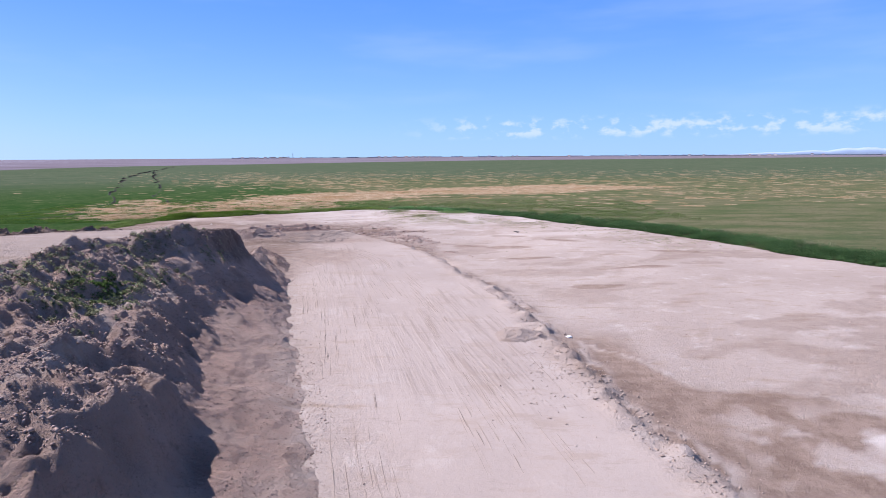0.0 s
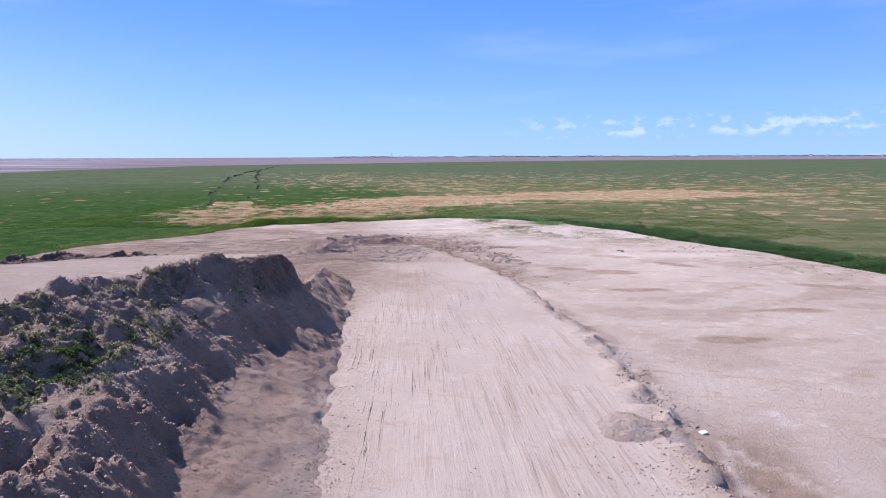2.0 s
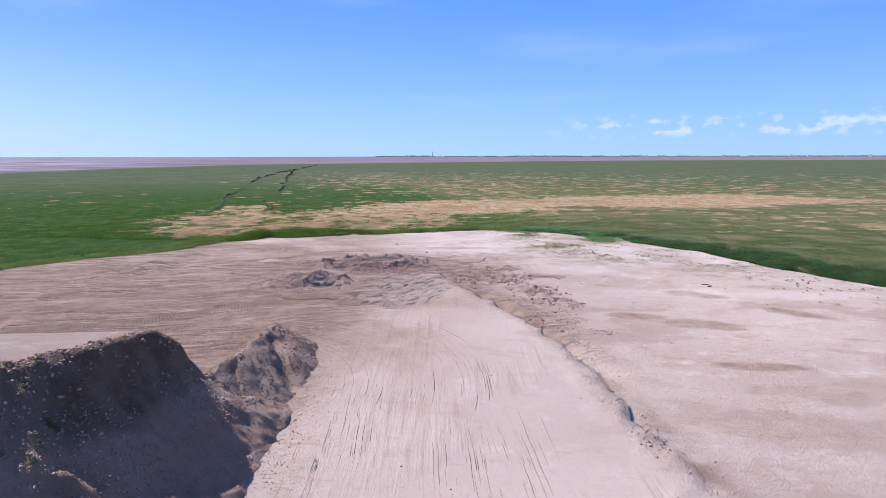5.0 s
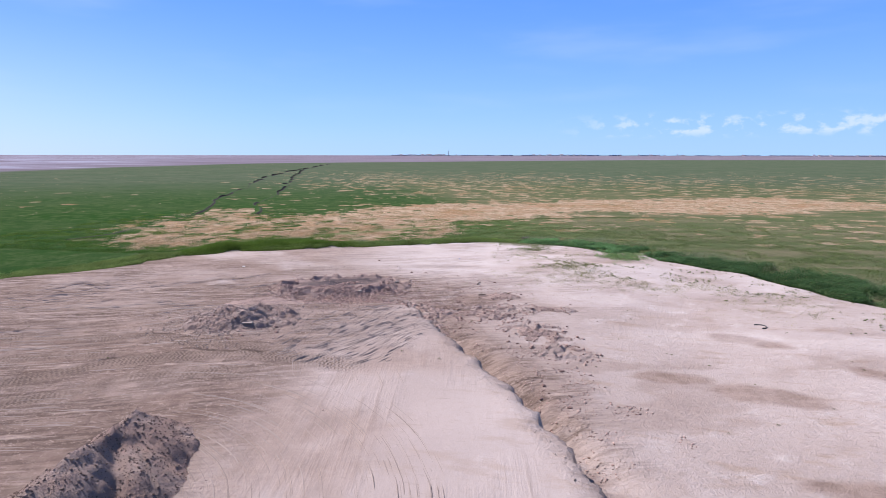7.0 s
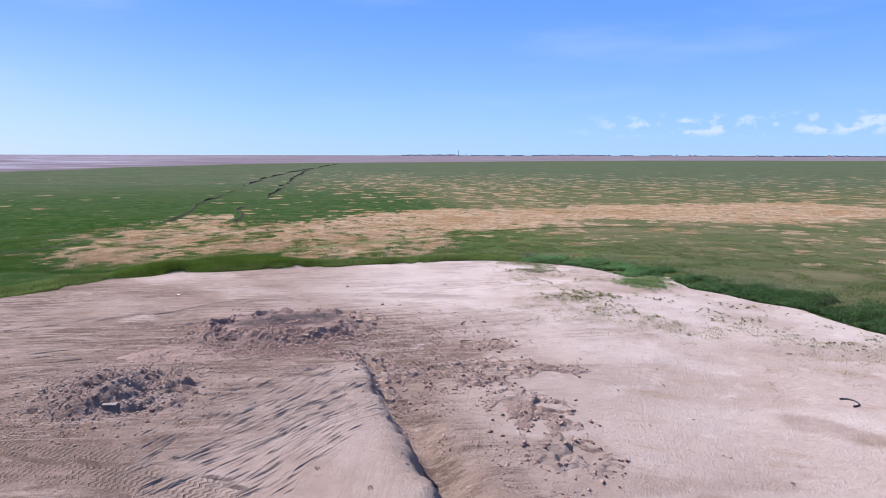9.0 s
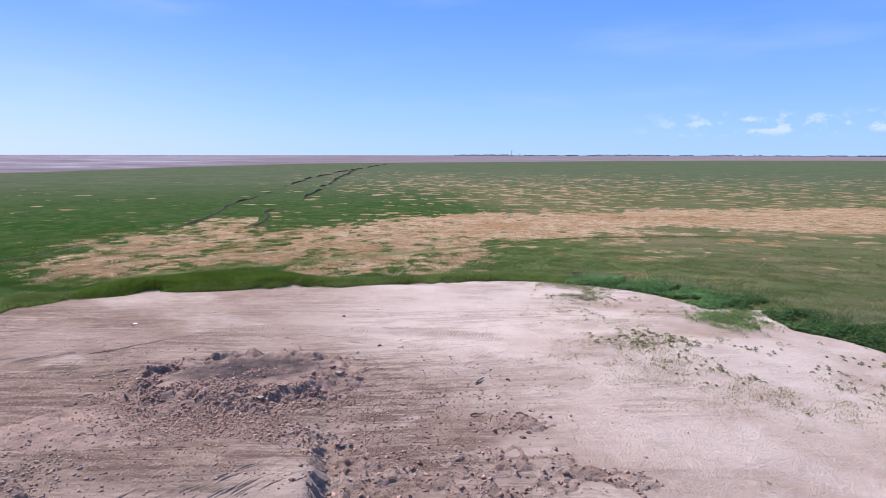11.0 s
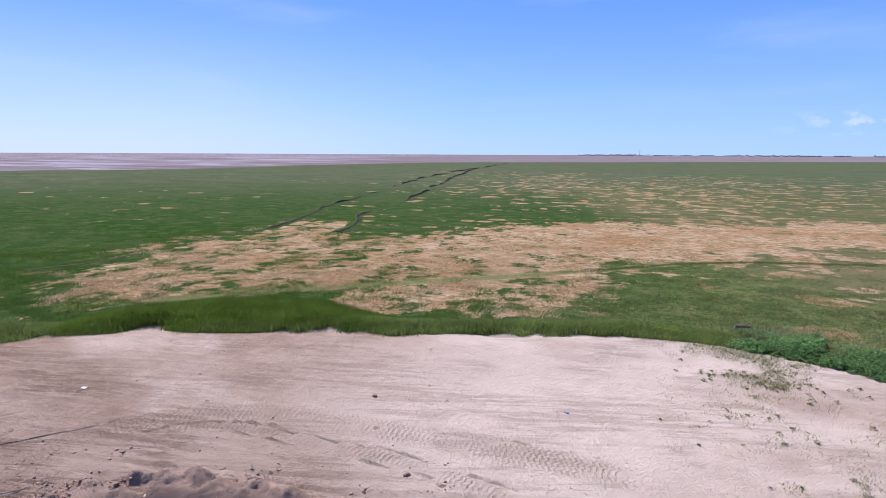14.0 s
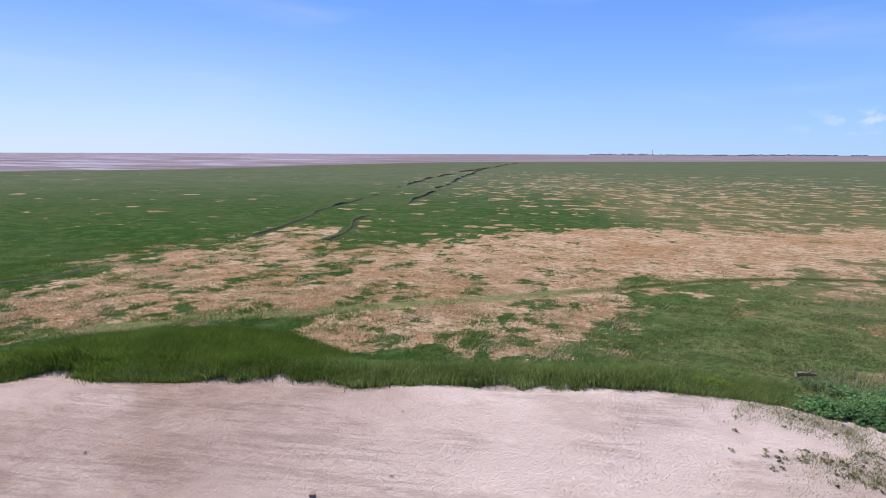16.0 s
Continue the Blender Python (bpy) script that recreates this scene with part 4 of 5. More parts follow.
ICO_F = np.array([0, 11, 5, 0, 5, 1, 0, 1, 7, 0, 7, 10, 0, 10, 11, 1, 5, 9, 5, 11, 4, 11, 10, 2, 10, 7, 6, 7, 1, 8,
                  3, 9, 4, 3, 4, 2, 3, 2, 6, 3, 6, 8, 3, 8, 9, 4, 9, 5, 2, 4, 11, 6, 2, 10, 8, 6, 7, 9, 8, 1]).reshape(-1, 3)
CLOD_V = np.array([(1, 0, 0), (0, 1, 0), (-1, 0, 0), (0, -1, 0), (0, 0, 1), (0, 0, -1)], float)
CLOD_F = np.array([(0, 1, 4), (1, 2, 4), (2, 3, 4), (3, 0, 4), (1, 0, 5), (2, 1, 5), (3, 2, 5), (0, 3, 5)])


def scatter(name, x, y, size, material, label, category="stones", squash=0.6, jag=0.55):
    """Many small stones in one mesh, each resting in the surface below it."""
    n = len(x)
    z = surface_z(x, y)
    v = (CLOD_V[None] + jag * (rng.random((n, 6, 3)) - 0.5) * 1.3) * 1.05
    v = v * np.stack([0.7 + 0.7 * rng.random(n), 0.6 + 0.5 * rng.random(n), squash * (0.7 + 0.6 * rng.random(n))], 1)[:, None] * (size / 2)[:, None, None]
    a = rng.random(n) * 6.283
    c, s_ = np.cos(a)[:, None], np.sin(a)[:, None]
    tilt = (rng.random(n)[:, None] - 0.5) * 0.9
    vx, vy, vz = v[..., 0], v[..., 1], v[..., 2]
    vx, vz = vx + tilt * vz, vz - tilt * vx
    out = np.stack([x[:, None] + c * vx - s_ * vy, y[:, None] + s_ * vx + c * vy, z[:, None] + vz + 0.12 * size[:, None]], -1)
    f = (CLOD_F[None] + 6 * np.arange(n)[:, None, None]).reshape(-1, 3)
    return tagged(mesh_object(name, out.reshape(-1, 3), f, material), label, category, kind="stuff")


def near_line(line, n, lo, hi, a, b):
    """Random places beside a line, lo to hi metres to its left, between the shares a and b of its length."""
    p = np.array(line, float)
    seg = np.hypot(*(p[1:] - p[:-1]).T)
    run = np.concatenate([[0], np.cumsum(seg)])
    s = (a + (b - a) * rng.random(n)) * run[-1]
    x, y = np.interp(s, run, p[:, 0]), np.interp(s, run, p[:, 1])
    k = np.clip(np.searchsorted(run, s) - 1, 0, len(seg) - 1)
    t = (p[k + 1] - p[k]) / seg[k][:, None]
    off = lo + (hi - lo) * rng.random(n)
    return x - t[:, 1] * off, y + t[:, 0] * off


def round_place(n, cx, cy, rx, ry):
    return cx + rx * rng.normal(size=n) * 0.5, cy + ry * rng.normal(size=n) * 0.5


def sizes(n, lo, hi, power=3.0):
    return lo + (hi - lo) * rng.random(n) ** power


x, y = near_line(RIDGE, 2600, -0.9, 1.0, 0.10, 0.62)
keep = (fbm(x, y, 1.6, 406, 3) > 0.46)
scatter("windrow_clods", x[keep], y[keep], sizes(keep.sum(), 0.03, 0.16, 4), CLOD, "larger broken sand clods along the crest of the bank", "clods", 0.45, 0.9)
x, y = round_place(1500, 4.6, 27.0, 2.4, 6.5)
scatter("spill_clods", x, y, sizes(1500, 0.02, 0.10, 4), CLOD, "dug sand clods spilled beside the bank", "clods", 0.45, 0.9)
x, y = near_line(RIDGE, 1500, -1.7, 1.0, 0.12, 0.97)
scatter("bank_clods", x, y, sizes(1500, 0.02, 0.12, 4), CLOD, "crumbled sand clods along the edge of the bank", "clods")
x, y = near_line(RIDGE, 14000, -5.6, -0.2, 0.70, 1.0)
keep = fbm(x, y, 1.3, 401, 4) > 0.50
scatter("trough_rubble", x[keep], y[keep], sizes(keep.sum(), 0.015, 0.13, 8), STONE, "brown broken rubble in the trough beside the bank", squash=0.5, jag=1.0)
n = 44000
a, r = rng.random(n) * 6.283, 4.6 * (0.85 + 0.35 * rng.normal(size=n))
x, y = -20.6 + r * np.cos(a), 80.6 + 0.8 * r * np.sin(a)
inner = np.hypot(((x + 21.2) * 0.87 + (y - 82.4) * 0.5) / 4.2, (-(x + 21.2) * 0.5 + (y - 82.4) * 0.87) / 2.2) < 1
keep = (fbm(x, y, 1.5, 402, 3) + 0.22 * (np.sin(a) < 0.2) - 0.1 * rng.random(n) - 0.16 * inner) > 0.52
scatter("ring_rubble", x[keep], y[keep], sizes(keep.sum(), 0.02, 0.15, 7), STONE, "mixed brick and stone rubble round the burnt patch", squash=0.5, jag=1.0)
x, y = round_place(26000, -17.0, 77.2, 9.0, 5.0)
keep = fbm(x, y, 1.4, 405, 4) > 0.46
scatter("front_rubble", x[keep], y[keep], sizes(keep.sum(), 0.015, 0.13, 7), STONE, "fine broken brick and stone rubble on brown soil", squash=0.5, jag=1.0)
x, y = rng.uniform(-17, 0, 12000), rng.uniform(67, 83, 12000)
keep = dug_rise(x, y) > -0.04
scatter("dug_rubble", x[keep], y[keep], sizes(keep.sum(), 0.015, 0.22, 8), STONE, "angular brick and stone rubble in the dug soil", squash=0.7, jag=0.8)
x, y = round_place(6500, -12.8, 83.2, 7, 6)
keep = fbm(x, y, 1.2, 407, 3) > 0.44
x, y = x[keep], y[keep]
scatter("spread_rubble", x, y, sizes(len(x), 0.012, 0.13, 7), STONE, "small stones spread over the trodden sand")
x, y = rng.uniform(-20, -12, 9000), rng.uniform(45, 56, 9000)
keep = spur_rise(x, y) > 0.0
scatter("spur_clods", x[keep], y[keep], sizes(keep.sum(), 0.02, 0.10, 2.6), DARK_CLOD, "dry soil clods on the small spoil heap", "clods")
x, y = round_place(5200, -21.6, 67.8, 4.2, 4.2)
scatter("heap_clods", x, y, sizes(5200, 0.03, 0.15, 3), CLOD, "soil clods on and round the dug heap", "clods")
x, y = rng.uniform(-20, -4, 90000), rng.uniform(12, 48, 90000)
u = (toe_x(y) - x) / (toe_x(y) - crest_x(y))
keep = (u > -0.06) & (u < 1.05) & (fbm(x, y, 1.8, 403, 3) > 0.42) & ((u > 0.42) | (rng.random(90000) < 0.55))
scatter("stockpile_clods", x[keep], y[keep], sizes(keep.sum(), 0.025, 0.15, 4.0) * np.where(u[keep] < 0.42, 0.55, 1.0), SPOIL_CLOD, "dry soil clods on the face of the stockpile", "clods")
y = rng.uniform(13, 52, 2200)
x = toe_x(y) + 0.7 * rng.normal(size=2200) - 0.4
scatter("toe_clods", x, y, sizes(2200, 0.02, 0.10, 4), SPOIL_CLOD, "fallen clods along the foot of the stockpile", "clods")
x, y = near_line(BERM, 900, -1.0, 1.0, 0.0, 1.0)
scatter("berm_clods", x, y, sizes(900, 0.03, 0.22, 3), DARK_CLOD, "dark clods along the back edge of the stockpile", "clods")
x, y = rng.uniform(-45, 36, 2600), rng.uniform(14, 106, 2600)
keep = (inside(x, y, PAD) < -0.5) & ((x > toe_x(y)) | (y > 52)) & (fbm(x, y, 7, 404, 3) > 0.44)
scatter("sand_stones", x[keep], y[keep], sizes(keep.sum(), 0.02, 0.11, 5), STONE, "scattered small stones on the bare sand")


# ---- wheel and dozer marks ----
def lane_way(x, y):
    """The way in which the blade scraped the lane: nearly straight along it."""
    ang = 0.19 + 0.10 * step(30, 50, y) + 0.07 * (vnoise(x, y, 2.5, 511) - 0.5)
    return -np.sin(ang), np.cos(ang)


def streams(name, x, y, field, length, height, label, k=36, material=None):
    """Long thin ridges of sand drawn along a field of directions, one mesh."""
    n = len(x)
    cx, cy = np.empty((n, k)), np.empty((n, k))
    px, py, stride = x.copy(), y.copy(), length / (k - 1)
    for i in range(k):
        cx[:, i], cy[:, i] = px, py
        wx, wy = field(px, py)
        px, py = px + wx * stride, py + wy * stride
    cx = cx + 0.05 * (vnoise(cx, cy, 0.9, 521) - 0.5)
    tx, ty = np.gradient(cx, axis=1), np.gradient(cy, axis=1)
    ln = np.hypot(tx, ty) + 1e-6
    tx, ty = tx / ln, ty / ln
    s = np.linspace(-1, 1, k)[None]
    alive = (1 - s ** 4) * step(0.36, 0.54, fbm(cx * tx.mean(1)[:, None] + cy * ty.mean(1)[:, None] + 40 * rng.random((n, 1)), (cy * tx.mean(1)[:, None] - cx * ty.mean(1)[:, None]) * 3, 2.4, 525, 3))
    half = (0.012 + 0.5 * height[:, None]) * (0.5 + vnoise(cx, cy, 0.5, 524))
    g = sheet_z(cx, cy)
    low, top = g - 0.02, g - 0.03 + (height[:, None] * (0.6 + 0.8 * vnoise(cx, cy, 0.4, 522)) + 0.03) * alive
    v = np.stack([np.stack([cx - ty * half, cy + tx * half, low], -1), np.stack([cx, cy, top], -1), np.stack([cx + ty * half, cy - tx * half, low], -1)], 2).reshape(-1, 3)
    i = np.arange(n * k * 3).reshape(n, k, 3)
    f = np.concatenate([np.stack([i[:, :-1, j], i[:, :-1, j + 1], i[:, 1:, j + 1], i[:, 1:, j]], -1).reshape(-1, 4) for j in (0, 1)])
    return tagged(mesh_object(name, v, f, material or FURROW), label, "sand ridges", kind="stuff")


x, y = rng.uniform(-13, 5, 3000), rng.uniform(12, 44, 3000)
d, side, _ = polyline(x, y, RIDGE)
keep = (x > toe_x(y) + 0.6) & (d * side > 1.8) & (fbm(x * 1.2, y * 0.35, 2.4, 523, 3) > 0.49)
x, y = x[keep], y[keep]
streams("blade_scrapes", x, y, lane_way, 1.5 + 7.0 * rng.random(len(x)) ** 1.5, 0.005 + 0.024 * rng.random(len(x)) ** 2, "fine ridges of sand left by a dozer blade")


def arc_way(x, y):
    """Round the turning circle at the end of the lane."""
    cx, cy = x + 16.5, (y - 47.0) * 0.85
    r = np.hypot(cx, cy) + 1e-6
    return -cy / r * 0.98, cx / r


a = rng.uniform(-0.05, 1.1, 320)
r = 3.6 + 9.0 * rng.random(320)
x, y = -16.5 + r * np.cos(a), 47.0 + r * np.sin(a) / 0.85
keep = (x > toe_x(y) + 0.5)
x, y = x[keep], y[keep]
streams("turning_ruts", x, y, arc_way, rng.uniform(3, 7, len(x)), 0.006 + 0.030 * rng.random(len(x)) ** 2, "curved concentric ruts where machines turned on the sand")
x, y = round_place(2600, -13.0, 67.0, 6.5, 11.0)
keep = (inside(x, y, [(-17.8, 66), (-17.0, 61.5), (-13.0, 60.5), (-10.0, 62.4), (-10.6, 71), (-13.1, 74.4), (-16.4, 72)]) < 0)
x, y = x[keep], y[keep]
streams("slump_ridges", x, y, lambda x, y: (np.cos(1.25 + 0.6 * (vnoise(x, y, 2, 531) - 0.5)), np.sin(1.25 + 0.6 * (vnoise(x, y, 2, 531) - 0.5))), rng.uniform(0.5, 2.4, len(x)), 0.008 + 0.034 * rng.random(len(x)) ** 2.2, "ragged slumped ridges on the end of the sand bank", 8)


a = rng.random(26)
x, y = -15.2 + 5.2 * np.round(a * 5) / 5 + rng.normal(size=26) * 0.14, 62.0 + 0.6 * rng.normal(size=26)
streams("deep_ruts", x, y, lambda x, y: (0.50 + 0 * x, -0.86 + 0 * x), rng.uniform(1.8, 3.8, 26), 0.014 + 0.02 * rng.random(26), "short deep wheel ruts pressed in the sand", 14)


def yard_way(x, y):
    """The way in which machines drove about the yard."""
    ang = 0.40 + 0.55 * step(66, 76, y) * step(-20, -27, x) - 0.35 * step(84, 89, y) - 0.25 * step(-26, -16, x) * step(66, 60, y) + 0.35 * (vnoise(x, y, 7, 542) - 0.5)
    return np.cos(ang), np.sin(ang)


x, y = rng.uniform(-46, -20, 1500), rng.uniform(50, 81, 1500)
keep = (inside(x, y, PAD) < -2.5) & (y + 0.5 * x < 64) & (fbm(x, y, 5, 541, 3) > 0.46)
x, y = x[keep], y[keep]
streams("yard_ruts", x, y, yard_way, rng.uniform(2.0, 7.0, len(x)), 0.006 + 0.034 * rng.random(len(x)) ** 2.5, "thin ridges and ruts in the driven sand", 36)


# ---- plants ----
def blades(name, x, y, height, count, reach, tone, label, category="grass", width=0.035, lean=0.5):
    """Tufts of grass or reed: count blades at each place."""
    n = len(x)
    m = n * count
    bx, by = np.repeat(x, count) + reach * rng.normal(size=m), np.repeat(y, count) + reach * rng.normal(size=m)
    bz = surface_z(bx, by)
    h = np.repeat(height, count) * (0.6 + 0.55 * rng.random(m))
    a = rng.random(m) * 6.283
    k = lean * (0.3 + rng.random(m)) * h
    dx, dy = np.cos(a) * k + 0.10 * h, np.sin(a) * k - 0.05 * h
    w = width * (0.6 + 0.8 * rng.random(m))
    px, py = -np.sin(a + 0.7) * w, np.cos(a + 0.7) * w
    b0, b1 = np.stack([bx - px, by - py, bz - 0.03], 1), np.stack([bx + px, by + py, bz - 0.03], 1)
    m0 = np.stack([bx - px * 0.8 + dx * 0.35, by - py * 0.8 + dy * 0.35, bz + 0.6 * h], 1)
    m1 = np.stack([bx + px * 0.8 + dx * 0.35, by + py * 0.8 + dy * 0.35, bz + 0.6 * h], 1)
    tip = np.stack([bx + dx, by + dy, bz + h], 1)
    v = np.stack([b0, b1, m0, m1, tip], 1).reshape(-1, 3)
    f = (np.array([(0, 1, 2), (1, 3, 2), (2, 3, 4)])[None] + 5 * np.arange(m)[:, None, None]).reshape(-1, 3)
    ob = mesh_object(name, v, f, PLANT)
    # bases darkened and tips lifted: shade painted into each blade's tone
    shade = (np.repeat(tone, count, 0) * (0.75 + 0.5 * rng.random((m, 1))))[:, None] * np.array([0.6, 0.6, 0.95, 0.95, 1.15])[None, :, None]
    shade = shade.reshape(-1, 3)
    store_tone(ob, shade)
    return tagged(ob, label, category, kind="stuff")


def leafy(name, x, y, radius, count, tone, label, category="weeds", leaf=0.09, tall=1.0):
    """Low leafy plants: domes of small bent leaves."""
    n = len(x)
    m = n * count
    r = np.repeat(radius, count)
    a, e = rng.random(m) * 6.283, np.arccos(rng.random(m) ** 0.7)
    q = r * (0.35 + 0.65 * rng.random(m) ** 0.5)
    px, py = np.repeat(x, count) + q * np.sin(e) * np.cos(a), np.repeat(y, count) + q * np.sin(e) * np.sin(a)
    pz = surface_z(px, py) + q * np.cos(e) * tall + 0.02
    s = leaf * (0.6 + 0.8 * rng.random(m))
    b = a + rng.normal(size=m) * 0.7
    ux, uy, uz = np.cos(b) * s, np.sin(b) * s, s * (rng.random(m) - 0.3)
    vx, vy, vz = -np.sin(b) * s * 0.5, np.cos(b) * s * 0.5, s * 0.3 * rng.normal(size=m)
    c = np.stack([px, py, pz], 1)
    u, w = np.stack([ux, uy, uz], 1), np.stack([vx, vy, vz], 1)
    v = np.stack([c - u, c + w, c + u, c - w], 1).reshape(-1, 3)
    f = np.arange(4 * m).reshape(-1, 4)
    ob = mesh_object(name, v, f, PLANT)
    store_tone(ob, np.repeat(np.repeat(tone, count, 0) * (0.7 + 0.6 * rng.random((m, 1))), 4, 0))
    return tagged(ob, label, category, kind="stuff")


def tones(n, a, b):
    return np.array(a)[None] + (np.array(b) - np.array(a))[None] * rng.random((n, 1))


REEDS = [(-45, 92.5), (-44, 98.5), (-39.5, 103.2), (-35, 104), (-30, 103), (-27.6, 101.6), (-27, 99), (-31, 96), (-38, 92.5), (-42, 89)]
x, y = rng.uniform(-46, -26, 9000), rng.uniform(88, 104, 9000)
d = inside(x, y, REEDS)
keep = (d < 0) & (pad_edge(x, y) > 0.1)
x, y, d = x[keep], y[keep], d[keep]
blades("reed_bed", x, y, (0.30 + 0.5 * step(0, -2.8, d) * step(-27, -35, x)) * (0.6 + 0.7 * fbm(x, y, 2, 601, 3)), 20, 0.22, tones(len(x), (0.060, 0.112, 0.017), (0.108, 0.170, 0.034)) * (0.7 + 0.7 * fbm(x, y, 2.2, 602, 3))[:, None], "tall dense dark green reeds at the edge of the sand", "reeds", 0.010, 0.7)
x, y = near_line(PAD[2:11], 8500, -1.2, 3.4, 0.0, 1.0)
keep = pad_edge(x, y) > 0.0
x, y = x[keep], y[keep]
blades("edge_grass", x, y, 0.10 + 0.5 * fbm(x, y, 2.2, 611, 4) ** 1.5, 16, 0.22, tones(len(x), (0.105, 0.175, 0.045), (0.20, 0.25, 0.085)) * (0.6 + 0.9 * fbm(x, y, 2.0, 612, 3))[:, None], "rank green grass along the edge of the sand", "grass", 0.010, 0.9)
x, y = near_line(PAD[10:25], 17000, -0.6, 7.5, 0.0, 0.74)
d = pad_edge(x, y)
keep = (d > -0.2) & (fbm(x, y, 2.5, 621, 3) > 0.30 + 0.07 * step(6, -2, x)) & (d < 3.2 + 3.0 * fbm(x, y, 5, 622, 2) + 1.4 * step(6, 20, x))
x, y, d = x[keep], y[keep], d[keep]
leafy("sea_purslane", x, y, (0.28 + 0.60 * fbm(x, y, 1.6, 623, 3)) * (0.5 + 0.5 * step(5, 18, x)) * (0.45 + 0.55 * step(-0.2, 1.2, d)), 38, tones(len(x), (0.050, 0.108, 0.042), (0.092, 0.165, 0.066)) * (1 + 0.9 * step(9, 0, x))[:, None] * (0.55 + 0.9 * fbm(x, y, 2.4, 625, 3))[:, None], "dense dark green low scrub along the edge of the sand", "scrub", 0.055, 1.35)
x, y = near_line(PAD[10:25], 3800, 3.0, 9.0, 0.0, 0.74)
keep = (pad_edge(x, y) > 2.5) & (fbm(x, y, 4, 626, 3) > 0.5)
x, y = x[keep], y[keep]
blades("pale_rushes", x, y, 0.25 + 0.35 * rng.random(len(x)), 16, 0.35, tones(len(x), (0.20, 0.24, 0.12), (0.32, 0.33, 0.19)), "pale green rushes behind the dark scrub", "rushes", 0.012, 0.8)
n = 24000
x, y = rng.uniform(-72, 32, n), 91 + 46 * rng.random(n) ** 1.7
d = inside(x, y, PAD)
keep = (d > 0.3) & (rng.random(n) < step(34, 14, d)) & (fbm(x, y, 3.5, 633, 3) > 0.40)
x, y = x[keep], y[keep]
dry = step(0.40, 0.56, deadness(x, y) + 1.5 * (fbm(x, y, 3, 631, 4) - 0.5))[:, None] * 0.85
dull = olive(x, y)[:, None]
tone = tones(len(x), (0.048, 0.120, 0.020), (0.095, 0.165, 0.045)) * (1 - dull) + tones(len(x), (0.13, 0.19, 0.062), (0.21, 0.235, 0.105)) * dull
tone = tone * (1 - dry) + tones(len(x), (0.33, 0.20, 0.10), (0.52, 0.40, 0.26)) * dry
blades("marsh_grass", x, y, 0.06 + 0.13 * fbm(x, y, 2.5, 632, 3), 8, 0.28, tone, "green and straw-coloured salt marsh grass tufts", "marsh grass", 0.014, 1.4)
x, y = round_place(420, 1.6, 99.8, 2.0, 3.2)
keep = fbm(x, y, 1.4, 646, 3) > 0.42
x, y = x[keep], y[keep]
leafy("scrub_patch", x, y, 0.10 + 0.28 * fbm(x, y, 1.2, 624, 3), 60, tones(len(x), (0.14, 0.235, 0.09), (0.25, 0.36, 0.15)), "low green scrub spreading onto pale sand", "scrub", 0.03, 0.9)
x, y = round_place(40, -13.2, 108.2, 1.2, 0.7)
leafy("bright_herb", x, y, rng.uniform(0.10, 0.24, 40), 40, tones(40, (0.16, 0.26, 0.04), (0.26, 0.36, 0.07)), "bright green herbs among the marsh grass", "herbs", 0.04)
n = 26000
x, y = rng.uniform(-80, 40, n), 92 + 60 * rng.random(n)
d = pad_edge(x, y)
dry = step(0.40, 0.56, deadness(x, y) + 1.5 * (fbm(x, y, 3, 631, 4) - 0.5))
keep = (d > 1.0) & (fbm(x, y, 1.6, 634, 3) > 0.52) & (rng.random(n) < step(150, 115, y))
x, y, dry = x[keep], y[keep], dry[keep][:, None]
dull = olive(x, y)[:, None]
tone = tones(len(x), (0.075, 0.15, 0.025), (0.13, 0.205, 0.05)) * (1 - dull) + tones(len(x), (0.15, 0.205, 0.072), (0.23, 0.26, 0.12)) * dull
tone = tone * (1 - dry) + tones(len(x), (0.52, 0.37, 0.23), (0.72, 0.56, 0.38)) * dry
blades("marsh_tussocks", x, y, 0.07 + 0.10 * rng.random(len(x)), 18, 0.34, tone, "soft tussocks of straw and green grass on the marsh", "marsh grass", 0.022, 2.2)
# weeds on the stockpile
n = 15000
x, y = rng.uniform(-20, -9, n), rng.uniform(16, 40, n)
u = (toe_x(y) - x) / (toe_x(y) - crest_x(y))
thick = np.exp(-(((u - 0.75) / 0.08) ** 2 + ((y - 24.5) / 2.8) ** 2))
green = 0.8 * thick + 0.22 * step(0.62, 0.70, u) * step(1.06, 0.97, u) * step(18, 22, y) * step(39, 35, y)
keep = rng.random(n) < green * step(0.34, 0.62, fbm(x, y, 1.2, 641, 4))
x, y, thick = x[keep], y[keep], thick[keep]
tone = tones(len(x), (0.19, 0.205, 0.125), (0.32, 0.31, 0.215)) * (1 - thick)[:, None] + tones(len(x), (0.060, 0.115, 0.028), (0.12, 0.175, 0.06)) * thick[:, None]
leafy("stockpile_weeds", x, y, rng.uniform(0.05, 0.20, len(x)), 22, tone, "straggling green weeds on the face of the stockpile", "weeds", 0.05)
# weeds on the sand
def patches(spots):
    xs, ys = zip(*[round_place(n, cx, cy, rx, ry) for cx, cy, rx, ry, n in spots])
    x, y = np.concatenate(xs), np.concatenate(ys)
    keep = (inside(x, y, PAD) < 0.4) & (fbm(x, y, 1.8, 645, 3) > 0.40)
    return x[keep], y[keep]


x, y = patches([(2.4, 102.6, 2.4, 5.0, 520), (-8.0, 104.6, 2.0, 4.0, 260), (-10, 106.5, 3.2, 1.6, 160)])
